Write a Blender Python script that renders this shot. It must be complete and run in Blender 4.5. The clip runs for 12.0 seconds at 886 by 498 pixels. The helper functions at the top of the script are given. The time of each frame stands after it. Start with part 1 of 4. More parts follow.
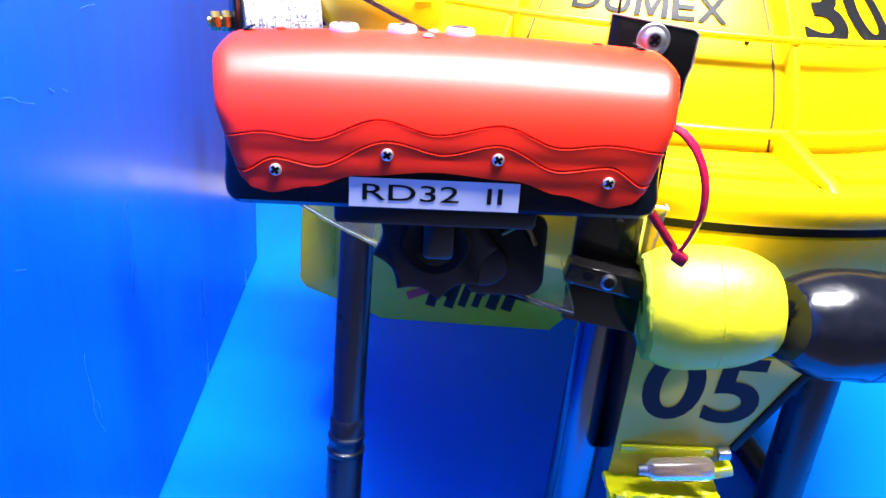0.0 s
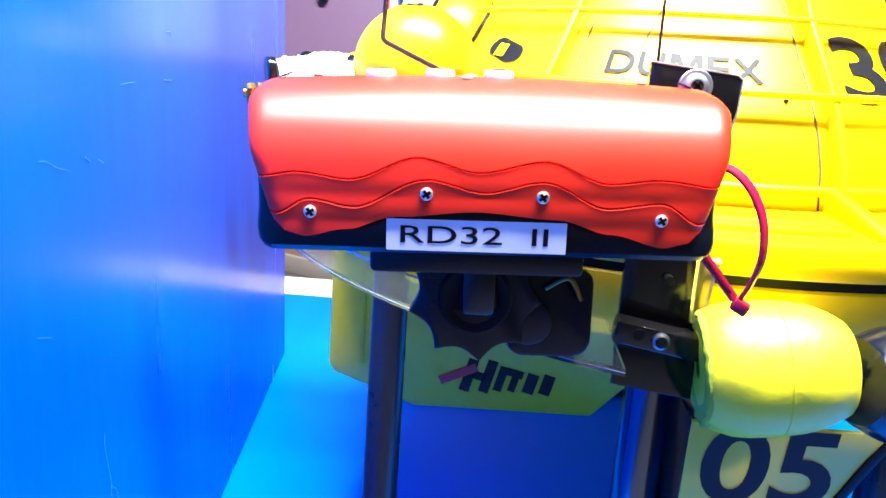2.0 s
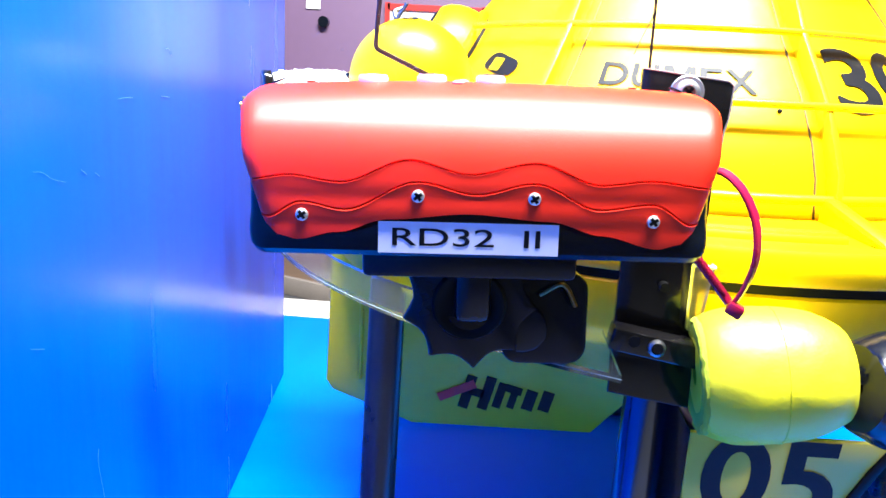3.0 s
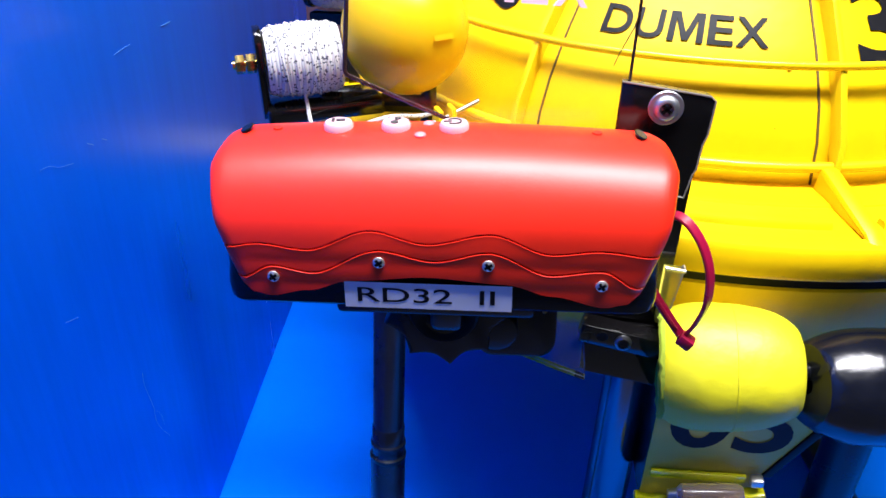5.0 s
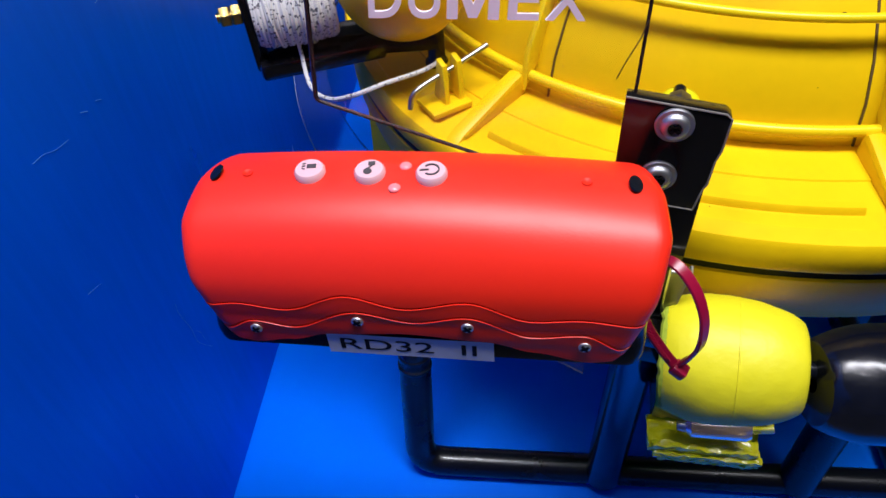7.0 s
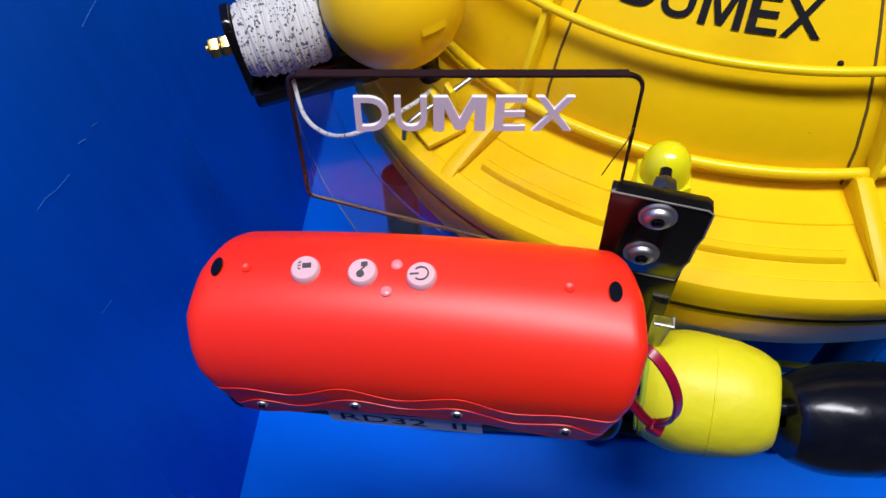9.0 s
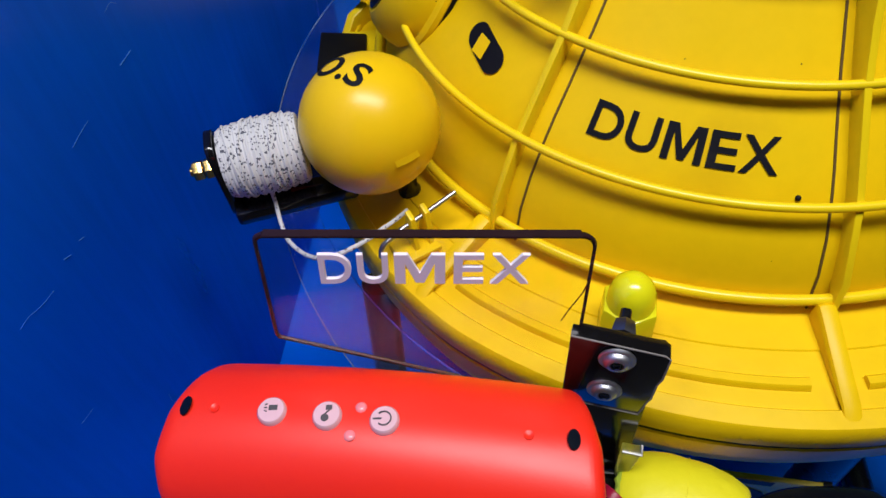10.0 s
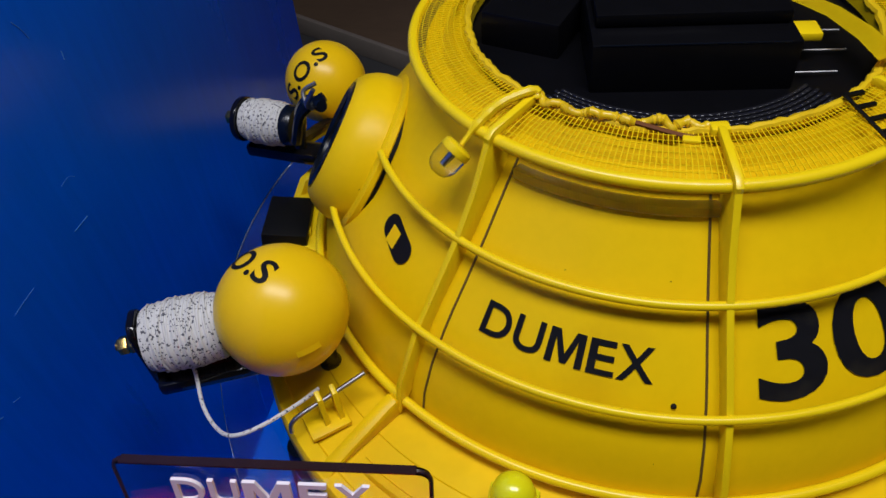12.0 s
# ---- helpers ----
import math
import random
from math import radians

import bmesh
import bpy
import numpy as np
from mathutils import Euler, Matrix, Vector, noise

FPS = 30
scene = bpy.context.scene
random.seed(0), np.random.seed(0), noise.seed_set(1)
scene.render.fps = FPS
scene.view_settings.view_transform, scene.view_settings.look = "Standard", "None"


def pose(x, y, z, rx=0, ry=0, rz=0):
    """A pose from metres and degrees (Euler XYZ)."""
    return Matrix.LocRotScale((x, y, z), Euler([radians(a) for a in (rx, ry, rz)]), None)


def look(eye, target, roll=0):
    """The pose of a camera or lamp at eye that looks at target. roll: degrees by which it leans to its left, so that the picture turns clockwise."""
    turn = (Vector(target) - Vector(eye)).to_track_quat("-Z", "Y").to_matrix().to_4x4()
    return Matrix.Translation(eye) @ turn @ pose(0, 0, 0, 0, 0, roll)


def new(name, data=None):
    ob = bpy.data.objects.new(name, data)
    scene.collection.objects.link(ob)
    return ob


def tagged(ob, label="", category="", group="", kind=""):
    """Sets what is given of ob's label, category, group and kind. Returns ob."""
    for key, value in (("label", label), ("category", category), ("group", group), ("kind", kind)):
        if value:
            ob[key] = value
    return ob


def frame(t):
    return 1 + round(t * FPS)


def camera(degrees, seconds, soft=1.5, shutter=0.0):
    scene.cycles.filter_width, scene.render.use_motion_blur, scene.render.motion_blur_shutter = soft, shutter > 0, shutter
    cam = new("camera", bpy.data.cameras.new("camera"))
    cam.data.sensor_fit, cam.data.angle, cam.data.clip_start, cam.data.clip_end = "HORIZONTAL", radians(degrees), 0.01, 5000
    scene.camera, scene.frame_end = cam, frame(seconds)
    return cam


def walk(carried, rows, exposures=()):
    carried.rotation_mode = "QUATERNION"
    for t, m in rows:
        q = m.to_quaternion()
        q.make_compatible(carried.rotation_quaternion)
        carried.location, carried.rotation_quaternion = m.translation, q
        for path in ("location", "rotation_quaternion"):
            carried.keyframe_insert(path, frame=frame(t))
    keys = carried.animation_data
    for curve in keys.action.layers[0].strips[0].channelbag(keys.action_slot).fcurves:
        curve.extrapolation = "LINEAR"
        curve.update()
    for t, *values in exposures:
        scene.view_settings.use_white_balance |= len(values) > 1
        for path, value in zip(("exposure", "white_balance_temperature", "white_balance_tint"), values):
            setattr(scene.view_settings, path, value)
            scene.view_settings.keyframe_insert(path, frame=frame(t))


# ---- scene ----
cam = camera(63.17, 12.0)
PATH = [
    (0, (-0.1097, -0.5211, 0.3793), (-0.1093, -0.2462, 0.2593), 5.28),
    (0.5, (-0.1095, -0.5147, 0.3712), (-0.1130, -0.2377, 0.2562), 4.71),
    (1, (-0.1082, -0.5098, 0.3662), (-0.1156, -0.2281, 0.2634), 3.95),
    (1.5, (-0.1123, -0.5132, 0.3605), (-0.1247, -0.2266, 0.2727), 3.67),
    (2, (-0.1130, -0.5152, 0.3574), (-0.1271, -0.2263, 0.2779), 3.58),
    (2.5, (-0.1136, -0.5161, 0.3580), (-0.1278, -0.2257, 0.2839), 3.27),
    (3, (-0.1098, -0.5162, 0.3512), (-0.1253, -0.2248, 0.2817), 3.22),
    (3.2, (-0.1082, -0.5147, 0.3513), (-0.1237, -0.2232, 0.2821), 3.32),
    (4.8, (-0.0925, -0.5038, 0.4164), (-0.1195, -0.2398, 0.2763), 2.25),
    (5, (-0.0873, -0.4972, 0.4311), (-0.1180, -0.2396, 0.2804), 1.52),
    (5.5, (-0.0817, -0.4797, 0.4563), (-0.1203, -0.2351, 0.2868), -0.72),
    (6, (-0.0803, -0.4693, 0.4703), (-0.1241, -0.2362, 0.2865), -1.89),
    (6.5, (-0.0778, -0.4540, 0.4819), (-0.1243, -0.2386, 0.2783), -3.00),
    (6.7, (-0.0736, -0.4464, 0.4843), (-0.1205, -0.2380, 0.2736), -3.30),
    (8.3, (-0.0695, -0.4184, 0.5145), (-0.1170, -0.2473, 0.2727), -5.24),
    (8.5, (-0.0716, -0.4113, 0.5212), (-0.1168, -0.2473, 0.2740), -5.42),
    (9, (-0.0724, -0.3932, 0.5366), (-0.1169, -0.2321, 0.2875), -5.87),
    (9.5, (-0.0687, -0.3782, 0.5483), (-0.1139, -0.2098, 0.3041), -5.78),
    (10, (-0.0627, -0.3720, 0.5578), (-0.1109, -0.1930, 0.3219), -5.36),
    (10.5, (-0.0576, -0.3696, 0.5664), (-0.1083, -0.1841, 0.3362), -5.52),
    (11, (-0.0495, -0.3642, 0.5757), (-0.1043, -0.1737, 0.3505), -6.06),
    (11.5, (-0.0362, -0.3585, 0.5841), (-0.0946, -0.1635, 0.3636), -6.28),
    (12, (-0.0127, -0.3376, 0.5970), (-0.0751, -0.1347, 0.3851), -5.13),
]
walk(cam, [(t, look(eye, target, roll)) for t, eye, target, roll in PATH], [(0.0, 2.15, 6500, 11), (1.0, 2.45, 6500, 7), (3.2, 2.55, 6500, 6), (4.0, 1.7, 6450, 9), (5.0, 0.92, 6400, 12), (6.0, 0.18, 6350, 14), (8.5, -0.32, 6350, 14), (10.5, -0.68, 6400, 13), (11.5, -0.64, 6400, 12), (12.0, -1.05, 6400, 12)])

# ---- world and light ----
world = bpy.data.worlds.new("world")
scene.world = world
world.use_nodes = True
wn = world.node_tree
wn.nodes["Background"].inputs[0].default_value = (0.93, 0.95, 1.0, 1)
wn.nodes["Background"].inputs[1].default_value = 0.028
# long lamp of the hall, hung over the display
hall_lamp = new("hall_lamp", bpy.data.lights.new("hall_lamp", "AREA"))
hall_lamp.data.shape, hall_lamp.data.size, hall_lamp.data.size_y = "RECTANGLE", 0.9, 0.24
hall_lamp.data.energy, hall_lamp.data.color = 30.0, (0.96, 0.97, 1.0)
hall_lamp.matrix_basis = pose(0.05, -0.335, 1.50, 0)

# ---- materials ----


def material(name, color, rough=0.5, metal=0.0, vary=0.12, scale=40.0, bump=0.0, bump_scale=300.0, coat=0.0, transmission=0.0, ior=1.49, dirt=None, dirt_amount=0.25, spec=0.5, rough_vary=0.12, stretch=(1, 1, 1), specks=0.0):
    """A node material: colour with coarse and fine variation, uneven gloss, fine relief and optional dirt patches."""
    m = bpy.data.materials.new(name)
    m.use_nodes = True
    nt = m.node_tree
    n, link = nt.nodes, nt.links.new
    b = n["Principled BSDF"]
    co = n.new("ShaderNodeTexCoord")
    mp = n.new("ShaderNodeMapping")
    mp.inputs["Scale"].default_value = stretch
    link(co.outputs["Object"], mp.inputs["Vector"])

    def noise_tex(sc, det=4.0):
        t = n.new("ShaderNodeTexNoise")
        t.inputs["Scale"].default_value, t.inputs["Detail"].default_value = sc, det
        link(mp.outputs[0], t.inputs["Vector"])
        return t

    big, small = noise_tex(scale), noise_tex(scale * 9.0)
    ramp = n.new("ShaderNodeMix")
    ramp.data_type = "RGBA"
    lo = [c * (1.0 - vary) for c in color]
    hi = [min(1.0, c * (1.0 + vary)) for c in color]
    ramp.inputs["A"].default_value, ramp.inputs["B"].default_value = (*lo, 1), (*hi, 1)
    add = n.new("ShaderNodeMath")
    add.operation = "MULTIPLY_ADD"
    add.inputs[1].default_value = 0.4
    link(small.outputs["Fac"], add.inputs[0])
    mul = n.new("ShaderNodeMath")
    mul.operation = "MULTIPLY"
    mul.inputs[1].default_value = 0.6
    link(big.outputs["Fac"], mul.inputs[0])
    link(mul.outputs[0], add.inputs[2])
    link(add.outputs[0], ramp.inputs["Factor"])
    out = ramp.outputs["Result"]
    if dirt:
        d = noise_tex(scale * 0.55, 8.0)
        cr = n.new("ShaderNodeValToRGB")
        cr.color_ramp.elements[0].position, cr.color_ramp.elements[1].position = 0.56, 0.75
        link(d.outputs["Fac"], cr.inputs[0])
        f = n.new("ShaderNodeMath")
        f.operation = "MULTIPLY"
        f.inputs[1].default_value = dirt_amount
        link(cr.outputs[0], f.inputs[0])
        mx = n.new("ShaderNodeMix")
        mx.data_type = "RGBA"
        mx.inputs["B"].default_value = (*dirt, 1)
        link(f.outputs[0], mx.inputs["Factor"])
        link(out, mx.inputs["A"])
        out = mx.outputs["Result"]
    if specks:
        v = n.new("ShaderNodeTexVoronoi")
        v.inputs["Scale"].default_value = 90.0
        link(mp.outputs[0], v.inputs["Vector"])
        lt = n.new("ShaderNodeMath")
        lt.operation = "LESS_THAN"
        lt.inputs[1].default_value = specks
        link(v.outputs["Distance"], lt.inputs[0])
        gate = n.new("ShaderNodeMath")
        gate.operation = "MULTIPLY"
        sepc = n.new("ShaderNodeSeparateColor")
        link(v.outputs["Color"], sepc.inputs[0])
        hi2 = n.new("ShaderNodeMath")
        hi2.operation = "GREATER_THAN"
        hi2.inputs[1].default_value = 0.82
        link(sepc.outputs[1], hi2.inputs[0])
        link(lt.outputs[0], gate.inputs[0])
        link(hi2.outputs[0], gate.inputs[1])
        ms = n.new("ShaderNodeMix")
        ms.data_type = "RGBA"
        ms.inputs["B"].default_value = (0.09, 0.06, 0.01, 1)
        link(gate.outputs[0], ms.inputs["Factor"])
        link(out, ms.inputs["A"])
        out = ms.outputs["Result"]
    link(out, b.inputs["Base Color"])
    mr = n.new("ShaderNodeMapRange")
    mr.inputs["To Min"].default_value = max(0.02, rough - rough_vary * rough)
    mr.inputs["To Max"].default_value = min(1.0, rough + rough_vary * rough)
    link(big.outputs["Fac"], mr.inputs["Value"])
    link(mr.outputs[0], b.inputs["Roughness"])
    b.inputs["Metallic"].default_value = metal
    b.inputs["Specular IOR Level"].default_value = spec
    b.inputs["Coat Weight"].default_value = coat
    b.inputs["Coat Roughness"].default_value = 0.12
    b.inputs["Transmission Weight"].default_value = transmission
    b.inputs["IOR"].default_value = ior
    if bump:
        bn = n.new("ShaderNodeBump")
        bn.inputs["Strength"].default_value = bump
        bn.inputs["Distance"].default_value = 0.0006
        link(noise_tex(bump_scale, 3.0).outputs["Fac"], bn.inputs["Height"])
        link(bn.outputs[0], b.inputs["Normal"])
    return m


RED = material("red_plastic", (0.82, 0.022, 0.007), 0.38, vary=0.04, scale=25, bump=0.06, bump_scale=2500, spec=0.42, specks=0.0)
BLACK_CASE = material("black_plastic", (0.003, 0.005, 0.010), 0.26, vary=0.2, bump=0.05, bump_scale=1500, spec=0.36)
LABEL_WHITE = material("label_tape", (0.74, 0.74, 0.76), 0.6, vary=0.04, spec=0.2)
INK = material("black_vinyl", (0.008, 0.008, 0.010), 0.45, vary=0.25, scale=120, dirt=(0.1, 0.09, 0.05), dirt_amount=0.12, spec=0.12)
YELLOW = material("yellow_hull_paint", (0.80, 0.52, 0.0008), 0.38, vary=0.10, scale=22, bump=0.22, bump_scale=110, dirt=(0.40, 0.19, 0.003), dirt_amount=0.42, spec=0.20, specks=0.03)
YELLOW_ROD = material("yellow_rod_paint", (0.84, 0.60, 0.003), 0.3, vary=0.07, scale=60, bump=0.14, bump_scale=600, spec=0.45)
YELLOW_SIGN = material("yellow_sign_paint", (0.66, 0.50, 0.03), 0.5, vary=0.06, scale=15)
CASE_YELLOW = material("dull_yellow_case_paint", (0.58, 0.47, 0.004), 0.34, vary=0.1, scale=15, bump=0.05)
ORANGE = material("orange_yellow_ball", (0.80, 0.50, 0.003), 0.30, vary=0.05, scale=30, bump=0.04, bump_scale=500, spec=0.32)
FLUO = material("fluorescent_foam", (0.74, 0.67, 0.010), 0.5, vary=0.06, scale=45, bump=0.5, bump_scale=160, dirt=(0.50, 0.50, 0.03), dirt_amount=0.3)
FLUO_CAP = material("fluorescent_cap_paint", (0.72, 0.68, 0.005), 0.22, vary=0.05, scale=80, coat=0.4)
BLACK_FLOAT = material("black_float_rubber", (0.003, 0.004, 0.009), 0.21, vary=0.3, scale=60, bump=0.75, bump_scale=75, dirt=(0.05, 0.05, 0.06), dirt_amount=0.12, spec=0.5, rough_vary=0.4)
PIPE = material("black_pipe", (0.003, 0.0040, 0.009), 0.28, vary=0.25, scale=50, bump=0.05, bump_scale=300)
CHROME_PIPE = material("polished_pipe", (0.13, 0.14, 0.17), 0.18, metal=1.0, vary=0.1, scale=20)
BLUE_WALL = material("blue_wall_plastic", (0.0008, 0.118, 0.84), 0.24, vary=0.24, scale=20, bump=0.06, bump_scale=60, dirt=(0.003, 0.15, 0.92), dirt_amount=0.5, rough_vary=0.45, spec=0.19, stretch=(1, 1, 0.10))
BLUE_FLOOR = material("blue_floor_plastic", (0.0010, 0.160, 0.90), 0.40, vary=0.07, scale=6, bump=0.06, bump_scale=80, dirt=(0.003, 0.19, 0.92), dirt_amount=0.3, spec=0.03)
SCRATCH = material("scratched_plastic", (0.05, 0.24, 0.68), 0.7, vary=0.3, scale=120)
BRACKET = material("black_acrylic", (0.005, 0.0045, 0.005), 0.13, vary=0.3, scale=100, bump=0.12, bump_scale=150, dirt=(0.045, 0.05, 0.055), dirt_amount=0.22)
SCREW_STEEL = material("bright_screw_steel", (0.74, 0.73, 0.72), 0.48, metal=1.0, vary=0.1, scale=400)
BOLT_STEEL = material("grey_bolt_steel", (0.50, 0.50, 0.52), 0.46, metal=1.0, vary=0.16, scale=350, dirt=(0.16, 0.15, 0.14), dirt_amount=0.3)
STEEL = material("steel", (0.42, 0.42, 0.43), 0.36, metal=1.0, vary=0.12, scale=300)
BRASS = material("brass", (0.62, 0.42, 0.12), 0.25, metal=1.0, vary=0.15, scale=300)
MAGENTA = material("magenta_nylon", (0.28, 0.004, 0.032), 0.28, vary=0.06, scale=80, bump=0.05)
BUTTON = material("translucent_button", (0.70, 0.43, 0.46), 0.22, vary=0.05, spec=0.5, coat=0.5)
LENS_PINK = material("pink_indicator", (0.80, 0.22, 0.24), 0.25, vary=0.05, spec=0.5)
GLYPH = material("button_print", (0.06, 0.05, 0.055), 0.5)
LETTER_WHITE = material("pinkish_white_vinyl", (0.80, 0.72, 0.78), 0.4, vary=0.03)
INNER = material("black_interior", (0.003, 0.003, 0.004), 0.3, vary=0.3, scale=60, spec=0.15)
BLACK_GAP = material("black_gasket", (0.004, 0.004, 0.004), 0.5, vary=0.3, spec=0.15)
DECK = material("black_deck_blocks", (0.010, 0.010, 0.014), 0.25, vary=0.4, scale=300, spec=0.6)
GLASS_DARK = material("dark_glass", (0.02, 0.022, 0.026), 0.1, vary=0.2)
HALL = material("hall_floor", (0.050, 0.050, 0.054), 0.6, vary=0.2, scale=3)
HALL_WALL = material("hall_wall", (0.24, 0.27, 0.32), 0.8, vary=0.1, scale=2)
PURPLE = material("purple_painted_panel", (0.16, 0.09, 0.17), 0.6, vary=0.12, scale=6)
WOOD = material("dark_bench_wood", (0.105, 0.068, 0.042), 0.55, vary=0.35, scale=9, bump=0.2, bump_scale=90, dirt=(0.20, 0.15, 0.03), dirt_amount=0.5, stretch=(0.4, 1, 1))
BENCH_EDGE = material("pale_bench_edge", (0.20, 0.17, 0.15), 0.6, vary=0.25, scale=30)
CREAM = material("pale_table_board", (0.62, 0.58, 0.54), 0.6, vary=0.1, scale=9, dirt=(0.5, 0.36, 0.26), dirt_amount=0.12)
PAPER = material("white_paper", (0.76, 0.75, 0.73), 0.7, vary=0.03)
RED_FRAME = material("red_frame_paint", (0.55, 0.022, 0.016), 0.5)
FLOAT_CUT = material("cut_foam", (0.30, 0.38, 0.02), 0.9, vary=0.3, scale=120, bump=0.6, bump_scale=500)
DULL_BRASS = material("dull_brass", (0.16, 0.11, 0.04), 0.4, metal=1.0, vary=0.2, scale=200)
DULL_STEEL = material("dull_steel", (0.22, 0.22, 0.23), 0.38, metal=1.0, vary=0.2, scale=300)
WORN_EDGE = material("worn_acrylic_edge", (0.20, 0.18, 0.16), 0.5, vary=0.4, scale=250, bump=0.4, bump_scale=600)
DIGIT = material("brown_black_print", (0.022, 0.013, 0.010), 0.6, vary=0.3, scale=60, spec=0.2)
SEAM = material("dark_seam", (0.10, 0.055, 0.006), 0.7, vary=0.3)
RUST = material("rust", (0.15, 0.045, 0.006), 0.8, vary=0.4, scale=200)


def clear_material(name, tint, rough=0.02, ior=1.2):
    m = bpy.data.materials.new(name)
    m.use_nodes = True
    b = m.node_tree.nodes["Principled BSDF"]
    b.inputs["Base Color"].default_value = (*tint, 1)
    b.inputs["Roughness"].default_value = rough
    b.inputs["Transmission Weight"].default_value = 1.0
    b.inputs["IOR"].default_value = ior
    return m


ACRYLIC = clear_material("clear_acrylic", (0.95, 0.95, 0.95), 0.02, 1.30)
DISC = clear_material("scuffed_acrylic", (0.80, 0.90, 0.97), 0.12, 1.14)
DISC.node_tree.nodes["Principled BSDF"].inputs["Transmission Weight"].default_value = 0.994
ACRYLIC_EDGE = material("acrylic_edge", (0.022, 0.010, 0.011), 0.25, vary=0.4, scale=80)
DISC_EDGE = material("acrylic_disc_edge", (0.22, 0.27, 0.30), 0.3, vary=0.2, scale=80)
TUBE = material("clear_tube", (0.45, 0.33, 0.30), 0.2, vary=0.3, scale=90, transmission=0.7)
WIRE_PAINT = material("dirty_yellow_paint", (0.74, 0.49, 0.006), 0.36, vary=0.15, scale=120, bump=0.35, bump_scale=400, dirt=(0.22, 0.08, 0.01), dirt_amount=0.5)
STRIP = clear_material("frosted_strip", (1.0, 0.97, 0.84), 0.30, 1.32)
BULB = clear_material("bulb_plastic", (0.97, 0.97, 0.96), 0.10, 1.30)


def rope_material():
    m = material("speckled_rope", (0.58, 0.57, 0.56), 0.8, vary=0.08, scale=200)
    nt = m.node_tree
    n, link = nt.nodes, nt.links.new
    b = n["Principled BSDF"]
    co = n.new("ShaderNodeTexCoord")
    v = n.new("ShaderNodeTexVoronoi")
    v.inputs["Scale"].default_value = 1150.0
    v.inputs["Randomness"].default_value = 1.0
    link(co.outputs["Object"], v.inputs["Vector"])
    sep = n.new("ShaderNodeSeparateColor")
    link(v.outputs["Color"], sep.inputs[0])
    gt = n.new("ShaderNodeMath")
    gt.operation = "GREATER_THAN"
    gt.inputs[1].default_value = 0.87
    link(sep.outputs[0], gt.inputs[0])
    mx = n.new("ShaderNodeMix")
    mx.data_type = "RGBA"
    mx.inputs["B"].default_value = (0.10, 0.10, 0.12, 1)
    link(gt.outputs[0], mx.inputs["Factor"])
    link(b.inputs["Base Color"].links[0].from_socket, mx.inputs["A"])
    link(mx.outputs["Result"], b.inputs["Base Color"])
    return m


ROPE = rope_material()

# ---- mesh helpers ----


def thing(name, at, label, category, group="", m=None):
    e = new(name)
    e.empty_display_size = 0.01
    e.matrix_basis = m if m is not None else pose(*at)
    return tagged(e, label, category, group)


def base_matrix(ob):
    return base_matrix(ob.parent) @ ob.matrix_basis if ob.parent else ob.matrix_basis.copy()


def finish(name, bm, mat, smooth=True, angle=38.0):
    bmesh.ops.recalc_face_normals(bm, faces=bm.faces)
    me = bpy.data.meshes.new(name)
    bm.to_mesh(me)
    bm.free()
    me.materials.append(mat)
    if smooth:
        me.polygons.foreach_set("use_smooth", [True] * len(me.polygons))
        me.set_sharp_from_angle(angle=radians(angle))
    return me


def part(name, bm, mat, parent, label="", local=False, angle=38.0, kind=""):
    """One mesh under a thing or a part. Geometry is given in world places unless local."""
    if not local:
        bm.transform(base_matrix(parent).inverted())
    ob = new(name, finish(name, bm, mat, angle=angle))
    ob.parent = parent
    return tagged(ob, label, kind=kind)


def single(name, bm, mat, label, category, kind="", group="", angle=38.0):
    return tagged(new(name, finish(name, bm, mat, angle=angle)), label, category, group, kind)


def join(*bms):
    out = bmesh.new()
    for b in bms:
        me = bpy.data.meshes.new("tmp")
        b.to_mesh(me)
        b.free()
        out.from_mesh(me)
        bpy.data.meshes.remove(me)
    return out


def box(size, m=Matrix(), bevel=0.0, seg=2):
    bm = bmesh.new()
    bmesh.ops.create_cube(bm, size=1.0)
    bmesh.ops.scale(bm, vec=size, verts=bm.verts)
    if bevel:
        bmesh.ops.bevel(bm, geom=bm.edges[:], offset=bevel, segments=seg, affect="EDGES", profile=0.5)
    bm.transform(m)
    return bm


def rod(p0, p1, r0, r1=None, seg=24, bevel=0.0):
    p0, p1 = Vector(p0), Vector(p1)
    bm = bmesh.new()
    bmesh.ops.create_cone(bm, cap_ends=True, segments=seg, radius1=r0, radius2=r0 if r1 is None else r1, depth=(p1 - p0).length)
    if bevel:
        es = [e for e in bm.edges if abs(e.verts[0].co.z - e.verts[1].co.z) < 1e-7]
        bmesh.ops.bevel(bm, geom=es, offset=bevel, segments=2, affect="EDGES", profile=0.5)
    q = (p1 - p0).to_track_quat("Z", "Y").to_matrix().to_4x4()
    bm.transform(Matrix.Translation((p0 + p1) / 2) @ q)
    return bm


def ball(c, r, u=32, v=20, scale=(1, 1, 1)):
    bm = bmesh.new()
    bmesh.ops.create_uvsphere(bm, u_segments=u, v_segments=v, radius=r)
    bmesh.ops.scale(bm, vec=scale, verts=bm.verts)
    bmesh.ops.translate(bm, vec=c, verts=bm.verts)
    return bm


